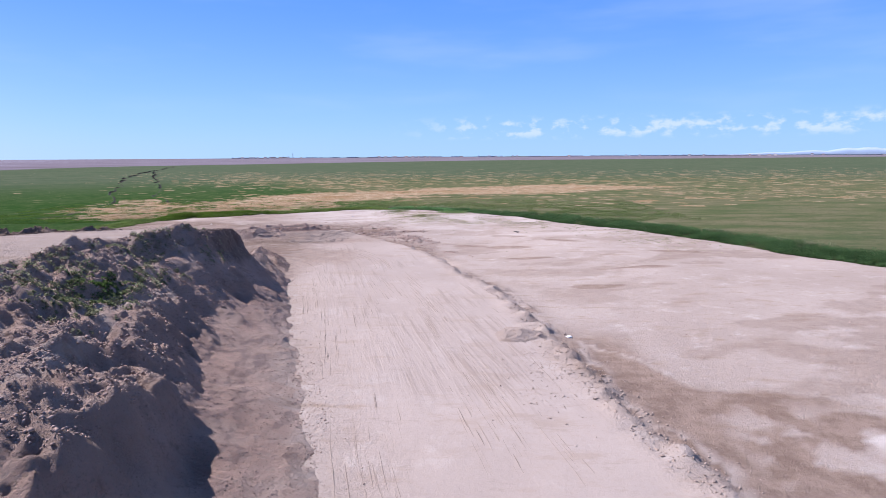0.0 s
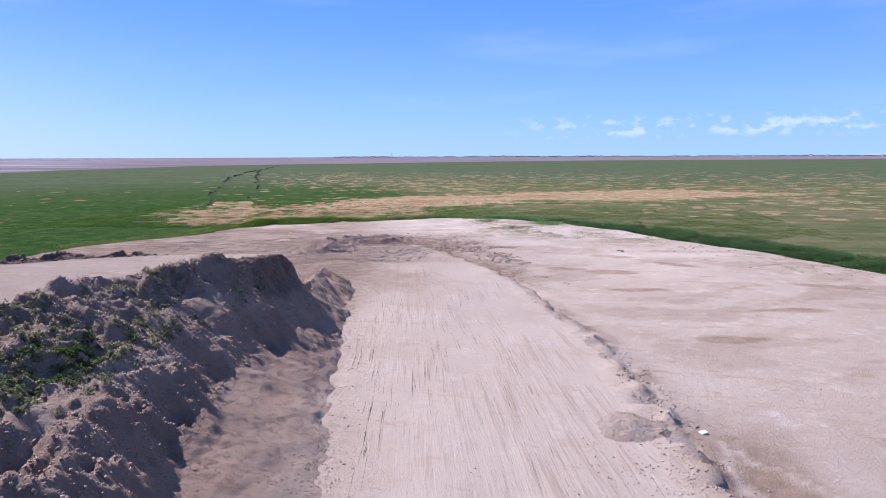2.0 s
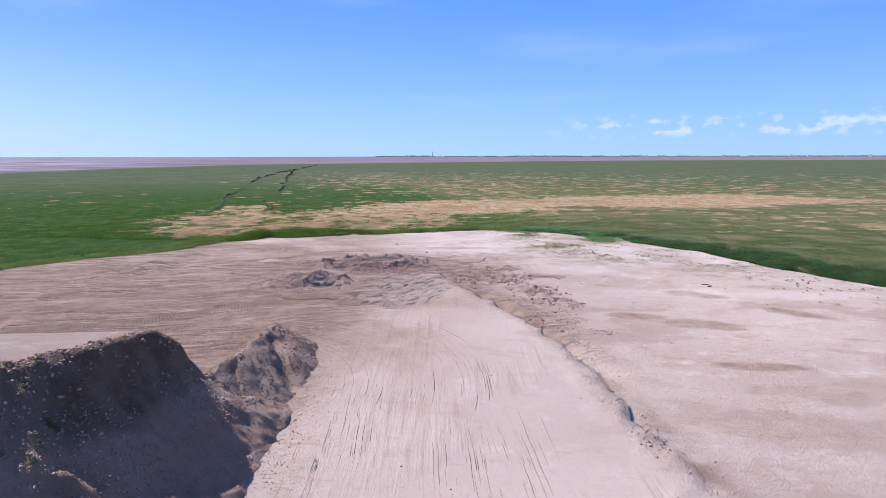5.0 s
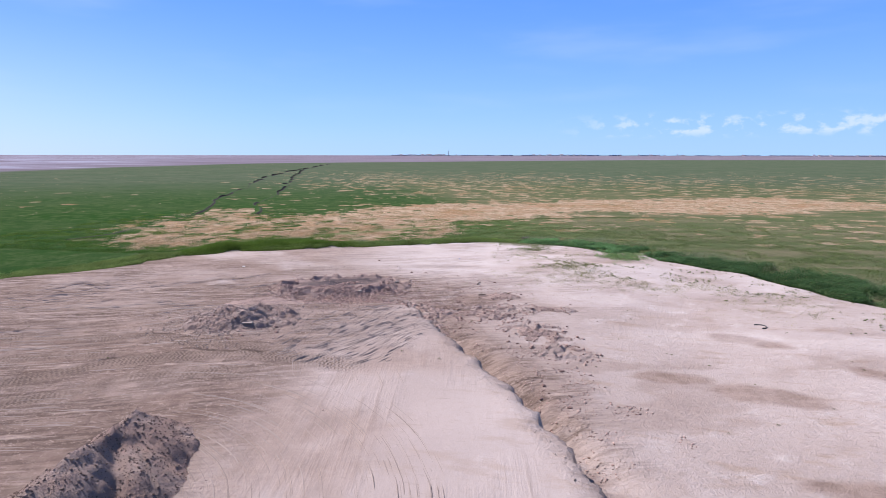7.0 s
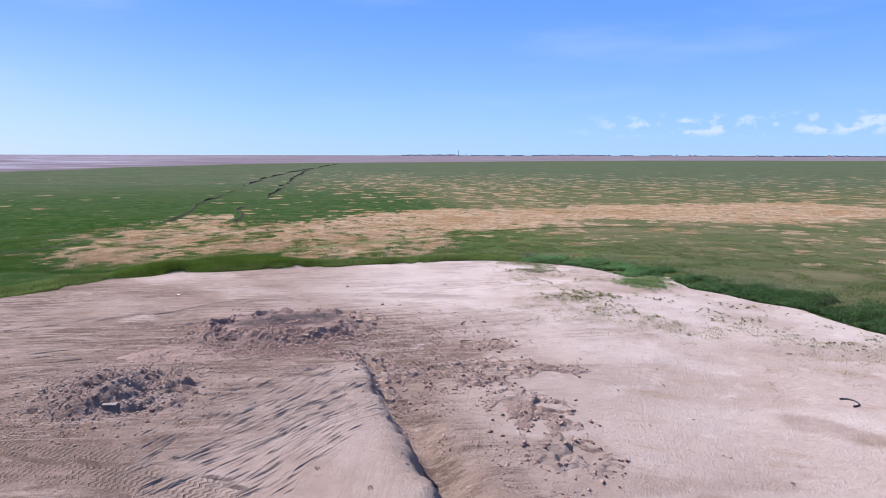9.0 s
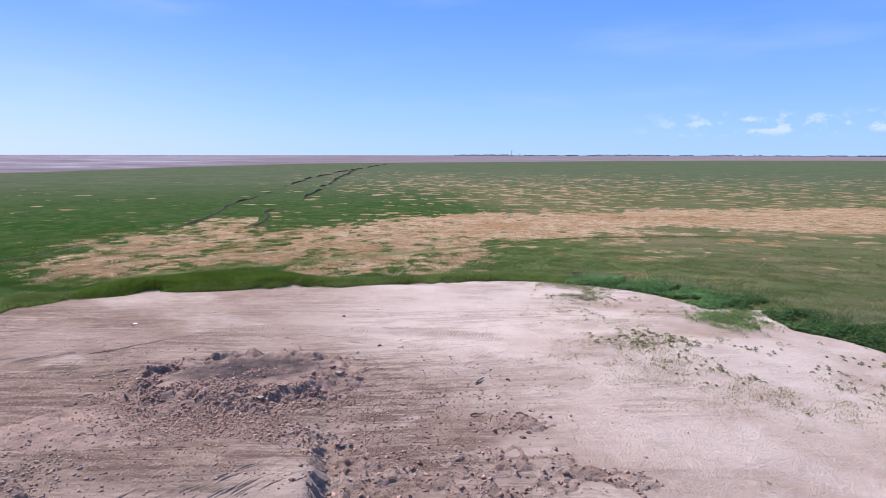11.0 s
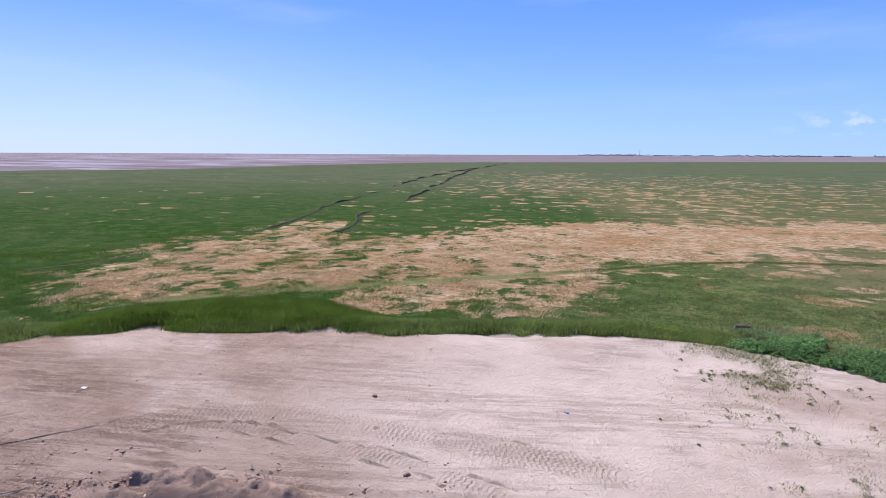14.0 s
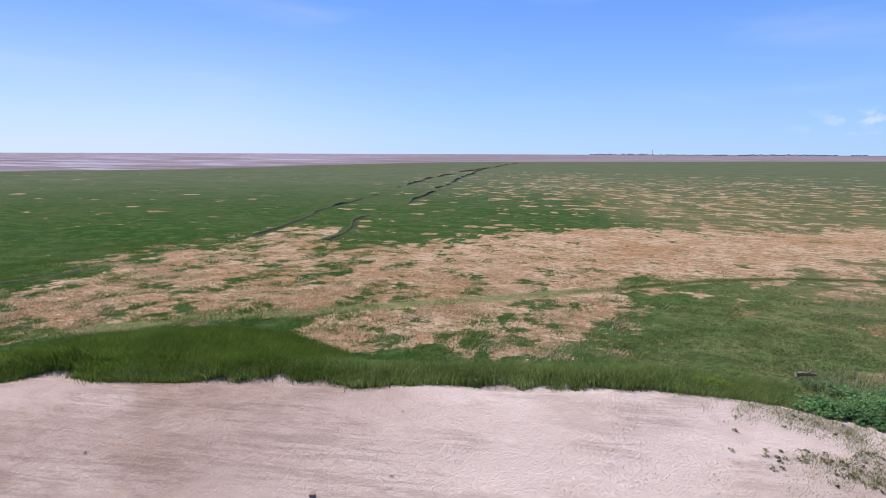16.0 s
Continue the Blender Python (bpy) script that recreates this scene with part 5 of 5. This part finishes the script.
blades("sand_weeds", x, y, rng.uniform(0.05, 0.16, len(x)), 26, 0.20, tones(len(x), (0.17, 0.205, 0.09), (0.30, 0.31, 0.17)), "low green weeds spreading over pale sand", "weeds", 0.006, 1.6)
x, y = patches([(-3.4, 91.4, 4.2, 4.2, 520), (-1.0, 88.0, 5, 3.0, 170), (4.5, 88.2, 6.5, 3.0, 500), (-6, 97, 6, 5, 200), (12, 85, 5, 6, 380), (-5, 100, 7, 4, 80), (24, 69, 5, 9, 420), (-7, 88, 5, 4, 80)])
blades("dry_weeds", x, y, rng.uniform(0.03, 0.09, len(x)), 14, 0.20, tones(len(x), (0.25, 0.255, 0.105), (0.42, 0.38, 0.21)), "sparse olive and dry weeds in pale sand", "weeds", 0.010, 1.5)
x, y = patches([(-2.4, 92.6, 3.6, 2.4, 110), (-4.4, 93.2, 2.4, 1.6, 40), (0.5, 90.0, 5.0, 4.0, 50), (6.5, 92.0, 6.0, 4.0, 90), (12, 88, 4.0, 6.0, 80), (19, 79, 4.0, 6.0, 70), (-9.2, 103.6, 2.6, 2.6, 70), (-5.5, 103.2, 3.4, 3.4, 30), (-7, 98, 6, 4, 14), (26, 70, 4, 7, 60)])
leafy("weed_clumps", x, y, rng.uniform(0.05, 0.17, len(x)), 26, tones(len(x), (0.13, 0.155, 0.065), (0.25, 0.265, 0.13)), "low olive-green weed clumps on pale sand", "weeds", 0.035, 0.7)
x, y = rng.uniform(-44, 30, 200), rng.uniform(60, 106, 200)
keep = (inside(x, y, PAD) < -0.5) & (fbm(x, y, 8, 651, 2) > 0.5)
x, y = x[keep], y[keep]
leafy("stray_weeds", x, y, rng.uniform(0.04, 0.11, len(x)), 40, tones(len(x), (0.10, 0.11, 0.055), (0.21, 0.19, 0.11)), "stray small weeds on the sand", "weeds", 0.018, 0.6)


# ---- creeks in the marsh ----
MUD = plain_material("wet creek mud", (0.040, 0.033, 0.027), 1.0, (0.022, 0.019, 0.016), 0.8)
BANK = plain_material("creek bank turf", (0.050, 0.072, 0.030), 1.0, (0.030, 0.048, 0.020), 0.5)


def creek(line, w0, w1, seed, label):
    """A creek with a low near bank, a muddy bed and a steep far bank that stands a little proud of the marsh."""
    c = smooth_line(line, 1.2)
    for size, swing in ((38, 5.0), (15, 3.0), (6, 1.6)):
        swing = swing * np.interp(np.hypot(c[:, 0], c[:, 1]), [120, 260], [0.35, 1.0])[:, None]
        c = c + swing * np.stack([fbm(c[:, 0], c[:, 1], size, seed, 2) - 0.5, fbm(c[:, 0], c[:, 1], size, seed + 9, 2) - 0.5], 1)
    t = np.gradient(c, axis=0)
    t /= np.hypot(*t.T)[:, None]
    nrm = np.stack([-t[:, 1], t[:, 0]], 1)
    dist = np.hypot(c[:, 0], c[:, 1] - 60)
    open_here = 0.06 + 0.94 * step(0.36, 0.52, fbm(c[:, 0], c[:, 1], 14, seed + 5, 3))
    half = np.interp(dist, [40, 75, 140, 300, 600], [0.10, 0.4 * w0, w0, 0.6 * w1, w1]) * (0.5 + fbm(c[:, 0], c[:, 1], 5, seed + 3, 3)) * open_here
    deep = np.interp(dist, [40, 70, 110, 400], [0.04, 0.12, 0.26, 0.5]) * (0.3 + 1.3 * fbm(c[:, 0], c[:, 1], 7, seed + 7, 3)) * open_here
    off = np.stack([half + 1.5, half, -half, -half - 0.15, -half - 0.4, -half - 1.8], 1)
    lift = np.stack([0 * deep - 0.08, 0 * deep + 0.04, 0 * deep + 0.03, 0.85 * deep, deep, 0 * deep - 0.10], 1)
    g = c[:, None] + nrm[:, None] * off[..., None]
    z = ground_z(g[..., 0].ravel(), g[..., 1].ravel()).reshape(g.shape[:2]) + lift
    v = np.concatenate([g, z[..., None]], -1)
    root = tagged(new("creek", None), label, "creek", kind="structure")
    mesh_object("bed", v[:, 1:4].reshape(-1, 3), grid_faces(3, len(c)), MUD, parent=root)
    for lo, hi in ((0, 2), (4, 6)):
        bank = mesh_object("bank", v[:, lo:hi].reshape(-1, 3), grid_faces(2, len(c)), GROUND, smooth=True, parent=root)
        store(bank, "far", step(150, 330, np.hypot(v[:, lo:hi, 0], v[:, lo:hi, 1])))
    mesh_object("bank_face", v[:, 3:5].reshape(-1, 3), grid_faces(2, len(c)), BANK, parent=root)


creek(CREEK_A, 0.15, 1.0, 701, "narrow dark muddy creek winding through green marsh")
creek(CREEK_B, 0.13, 1.0, 721, "narrow dark muddy creek winding through green marsh")


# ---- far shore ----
# air haze is put into the blue of the woods and hills
WOODS = plain_material("far woods tinted by haze", (0.25, 0.31, 0.39), 1.0, (0.20, 0.255, 0.33), 0.02)
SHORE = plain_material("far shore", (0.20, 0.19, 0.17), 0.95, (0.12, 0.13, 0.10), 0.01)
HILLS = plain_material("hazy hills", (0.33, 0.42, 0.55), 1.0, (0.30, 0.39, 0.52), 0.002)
WALLS = [plain_material("pale plaster wall", c, 0.8) for c in ((0.75, 0.72, 0.68), (0.60, 0.54, 0.48), (0.45, 0.33, 0.27))]
ROOFS = [plain_material("slate and tile roof", c, 0.8) for c in ((0.16, 0.15, 0.17), (0.24, 0.15, 0.12))]


def polar(deg, r):
    return r * math.sin(radians(deg)), r * math.cos(radians(deg))


def strip(name, a0, a1, r, depth, top, material, label, seed):
    """A low bank of land far off, seen from the side."""
    a = np.linspace(a0, a1, 260)
    h = top(a, fbm(a * 10, a * 0, 14, seed, 4))
    rows = []
    for rr, z in ((r, -1 + 0 * h), (r, h * 0.6), (r + depth * 0.4, h), (r + depth, -1 + 0 * h)):
        rows.append(np.stack([rr * np.sin(np.radians(a)), rr * np.cos(np.radians(a)), z], 1))
    v = np.stack(rows, 0).reshape(-1, 3)
    return tagged(mesh_object(name, v, grid_faces(len(a), 4), material, smooth=True), label, "far land", kind="structure")


strip("far_shore", -20.5, 75, 4380, 120, lambda a, k: 1.0 + 3.5 * k * step(-20.5, -16, a), SHORE, "low built-up shore across the estuary", 801)
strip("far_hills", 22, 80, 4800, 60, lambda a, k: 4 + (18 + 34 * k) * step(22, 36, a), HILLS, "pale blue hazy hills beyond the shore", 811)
n = 3600
deg = -19 + 92 * rng.random(n) ** 0.9
thick = np.where((deg > -3), 1.0, 0.35) * (fbm(deg * 10, deg * 0, 12, 821, 3) > 0.38)
keep = rng.random(n) < thick
deg = deg[keep]
r = 4350 + 60 * rng.random(len(deg))
px, py = r * np.sin(np.radians(deg)), r * np.cos(np.radians(deg))
sz = rng.uniform(6, 17, len(deg))
v = ICO_V[None] * (1 + 0.3 * (rng.random((len(deg), 12, 1)) - 0.5)) * np.stack([sz, sz, sz * 0.5], 1)[:, None] / 1.6 + np.stack([px, py, 3 + 0 * px], 1)[:, None]
f = (ICO_F[None] + 12 * np.arange(len(deg))[:, None, None]).reshape(-1, 3)
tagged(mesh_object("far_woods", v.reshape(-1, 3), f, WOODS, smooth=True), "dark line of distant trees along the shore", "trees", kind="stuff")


def house(deg, r, w, d, h, pitch, wall, roof):
    root = new("house")
    x, y = polar(deg, r)
    root.matrix_basis = pose(x, y, 0, 0, 0, -deg + rng.uniform(-25, 25))
    bm = bmesh.new()
    bmesh.ops.create_cube(bm, size=1, matrix=Matrix.Translation((0, 0, h / 2)) @ Matrix.Diagonal((w, d, h, 1)))
    part("wall", bm, wall, root)
    bm = bmesh.new()
    e = 0.5
    a = [bm.verts.new(p) for p in ((-w / 2 - e, -d / 2 - e, h), (w / 2 + e, -d / 2 - e, h), (w / 2 + e, d / 2 + e, h), (-w / 2 - e, d / 2 + e, h), (-w / 2 - e, 0, h + pitch), (w / 2 + e, 0, h + pitch))]
    for q in ((0, 1, 5, 4), (2, 3, 4, 5), (1, 2, 5), (3, 0, 4), (3, 2, 1, 0)):
        bm.faces.new([a[i] for i in q])
    part("roof", bm, roof, root)
    return tagged(root, "small distant house with pale walls and pitched roof", "house", "houses on the far shore")


for k in range(64):
    deg = (-18.5 + 5.5 * rng.random()) if k < 20 else (-6 + 13 * rng.random()) if k < 40 else (4 + 42 * rng.random())
    house(deg, 4330 + 25 * rng.random(), rng.uniform(8, 18), rng.uniform(8, 12), rng.uniform(4, 7), rng.uniform(2, 4), WALLS[int(rng.integers(2)) if k % 3 else 0], ROOFS[int(rng.integers(2))])
STEEL = plain_material("grey mast steel", (0.22, 0.23, 0.26), 0.6)
mast = tagged(new("radio_mast"), "tall slender grey mast standing over the distant town", "mast")
mx, my = polar(-13.8, 4360)
mast.matrix_basis = pose(mx, my, 0)
bm = bmesh.new()
bmesh.ops.create_cone(bm, cap_ends=True, segments=8, radius1=2.4, radius2=0.8, depth=36, matrix=Matrix.Translation((0, 0, 18)))
part("shaft", bm, STEEL, mast)
bm = bmesh.new()
bmesh.ops.create_cone(bm, cap_ends=True, segments=10, radius1=2.4, radius2=2.4, depth=3, matrix=Matrix.Translation((0, 0, 29)))
part("platform", bm, STEEL, mast)


# ---- single things ----
WOOD = plain_material("weathered driftwood", (0.25, 0.205, 0.165), 1.0, (0.13, 0.10, 0.08), 9.0)
RUBBER = plain_material("old black rubber", (0.035, 0.035, 0.038), 0.7, (0.06, 0.055, 0.05), 20.0)
CONCRETE = plain_material("broken concrete", (0.31, 0.265, 0.23), 0.9, (0.24, 0.205, 0.18), 8.0)
WHITE = plain_material("weathered white plastic", (0.80, 0.79, 0.76), 0.5, (0.62, 0.59, 0.54), 12.0)
BLUE = plain_material("faded blue plastic", (0.16, 0.20, 0.38), 0.7, (0.11, 0.14, 0.28), 12.0)


def limb(bm, a, b, ra, rb, kinks=5, wobble=0.06):
    """A crooked tapered round piece from a to b."""
    a, b = Vector(a), Vector(b)
    axis = (b - a).normalized()
    side = axis.orthogonal().normalized()
    up = axis.cross(side)
    rings = []
    for i in range(kinks + 1):
        t = i / kinks
        c = a.lerp(b, t) + side * wobble * math.sin(5.1 * t + a.x) + up * wobble * math.sin(7.3 * t + a.y)
        r = ra + (rb - ra) * t
        rings.append([bm.verts.new(c + r * (math.cos(k * math.pi / 4) * side + math.sin(k * math.pi / 4) * up) * (0.85 + 0.3 * ((i * 3 + k * 5) % 7) / 7)) for k in range(8)])
    for p, q in zip(rings, rings[1:]):
        for k in range(8):
            bm.faces.new((p[k], p[(k + 1) % 8], q[(k + 1) % 8], q[k]))
    bm.faces.new(rings[0][::-1]), bm.faces.new(rings[-1])


def at(ob, x, y, lift=0.0, turn=0.0, tip=0.0):
    ob.matrix_basis = pose(x, y, float(surface_z(np.array([x]), np.array([y]))[0]) + lift, tip, 0, turn)
    return ob


log = tagged(new("driftwood_log"), "grey driftwood log lying among green scrub", "log")
bm = bmesh.new()
limb(bm, (-0.45, 0, 0.10), (0.45, 0.06, 0.14), 0.12, 0.08, 6, 0.03)
part("trunk", bm, WOOD, log)
bm = bmesh.new()
limb(bm, (0.1, 0.03, 0.16), (0.45, 0.2, 0.36), 0.04, 0.02, 4, 0.02)
part("branch", bm, WOOD, log)
bm = bmesh.new()
limb(bm, (-0.25, 0.0, 0.15), (-0.5, -0.15, 0.3), 0.035, 0.015, 4, 0.02)
part("branch", bm, WOOD, log)
at(log, -9.7, 112.3, 0.12, 25)

for i, (x, y, turn) in enumerate(((-10.3, 84.8, 70), (-9.4, 81.4, 15), (-7.6, 81.9, -25))):
    bm = bmesh.new()
    limb(bm, (-0.28, 0, 0.04), (0.28, 0.05, 0.13), 0.06, 0.025, 5, 0.03)
    me = bpy.data.meshes.new("dead_branch")
    bm.to_mesh(me)
    bm.free()
    me.materials.append(WOOD)
    at(tagged(new("dead_branch", me), "dark dead branch lying on trodden sand", "branch", "dead branches"), x, y, 0.0, turn)


def slab(name, w, d, h, material, label, category, x, y, turn, tip=4):
    bm = bmesh.new()
    bmesh.ops.create_cube(bm, size=1, matrix=Matrix.Diagonal((w, d, h, 1)))
    bmesh.ops.subdivide_edges(bm, edges=bm.edges[:], cuts=2, use_grid_fill=True)
    for v in bm.verts:
        v.co += Vector((noise.noise(v.co * 3 + Vector((x, y, 0))), noise.noise(v.co * 3 + Vector((y, x, 4))), 0.4 * noise.noise(v.co * 4))) * 0.12 * min(w, d)
    bmesh.ops.bevel(bm, geom=bm.edges[:], offset=0.006, segments=1, affect='EDGES')
    me = bpy.data.meshes.new(name)
    bm.to_mesh(me)
    bm.free()
    me.materials.append(material)
    return at(tagged(new(name, me), label, category), x, y, h * 0.4, turn, tip)


slab("concrete_slab", 0.55, 0.28, 0.07, CONCRETE, "pale broken concrete slab lying beside the dug heap", "slab", -20.1, 65.9, 15)
slab("concrete_slab", 0.30, 0.2, 0.08, CONCRETE, "grey broken slab on the rubble by the burnt ring", "slab", -18.7, 79.3, -20)
slab("stone_block", 0.17, 0.14, 0.10, STONE, "dark stone lying alone on the pale sand", "stone", -21.9, 92.3, 30)
slab("stone_block", 0.26, 0.2, 0.14, STONE, "pale stone on the rim of the burnt ring", "stone", -17.6, 83.6, 70)
slab("stone_block", 0.30, 0.22, 0.15, CONCRETE, "pale stone on the rim of the burnt ring", "stone", -16.9, 83.0, 10)
slab("plastic_scrap", 0.30, 0.20, 0.08, WHITE, "crumpled white plastic scrap at the foot of the sand bank", "litter", 6.75, 31.6, 35)
slab("plastic_scrap", 0.18, 0.10, 0.04, BLUE, "faded blue plastic scrap on the sand", "litter", -14.3, 94.9, -15)
slab("plastic_scrap", 0.24, 0.16, 0.05, WHITE, "white plastic scrap on the sand", "litter", -33.3, 86.2, 20)

# a curved piece of tyre half buried in the sand
bm = bmesh.new()
arc = []
for i in range(15):
    a = radians(-20 + 200 * i / 14)
    arc.append([bm.verts.new(((0.42 + dr) * math.cos(a), (0.42 + dr) * math.sin(a), dz)) for dr, dz in ((-0.03, 0), (-0.04, 0.07), (0.0, 0.10), (0.04, 0.07), (0.03, 0))])
for p, q in zip(arc, arc[1:]):
    for k in range(4):
        bm.faces.new((p[k], q[k], q[k + 1], p[k + 1]))
bm.faces.new(arc[0]), bm.faces.new(arc[-1][::-1])
me = bpy.data.meshes.new("tyre_piece")
bm.to_mesh(me)
bm.free()
me.materials.append(RUBBER)
at(tagged(new("tyre_piece", me), "curved piece of black tyre half buried in sand", "tyre"), 9.35, 77.6, -0.02, -60)


# larger loose stones, one by one
def rock(size, seed):
    bm = bmesh.new()
    bmesh.ops.create_icosphere(bm, subdivisions=2, radius=0.5)
    for v in bm.verts:
        k = 1 + 0.55 * noise.noise(v.co * 1.7 + Vector((seed, 0, 0))) + 0.18 * noise.noise(v.co * 5 + Vector((0, seed, 0)))
        v.co = Vector((v.co.x * 1.2, v.co.y * 0.9, v.co.z * 0.65)) * k * size
    me = bpy.data.meshes.new("stone")
    bm.to_mesh(me)
    bm.free()
    me.materials.append(STONE)
    return me


ROCKS = [rock(1.0, k) for k in range(5)]
x1, y1 = near_line(RIDGE, 14, -4.5, -0.6, 0.74, 1.0)
x2, y2 = round_place(14, -19.0, 79.5, 6, 4)
x3, y3 = round_place(9, -21.0, 66.6, 4, 3)
x4, y4 = round_place(9, -9.5, 80, 7, 8)
for k, (x, y) in enumerate(zip(np.concatenate([x1, x2, x3, x4]), np.concatenate([y1, y2, y3, y4]))):
    ob = tagged(new("stone", ROCKS[k % 5]), "rough brown stone lying loose on the sand", "stone", "loose stones")
    d = rng.uniform(0.12, 0.22)
    at(ob, float(x), float(y), 0.1 * d, rng.uniform(0, 360))
    ob.scale = (d, d, d)
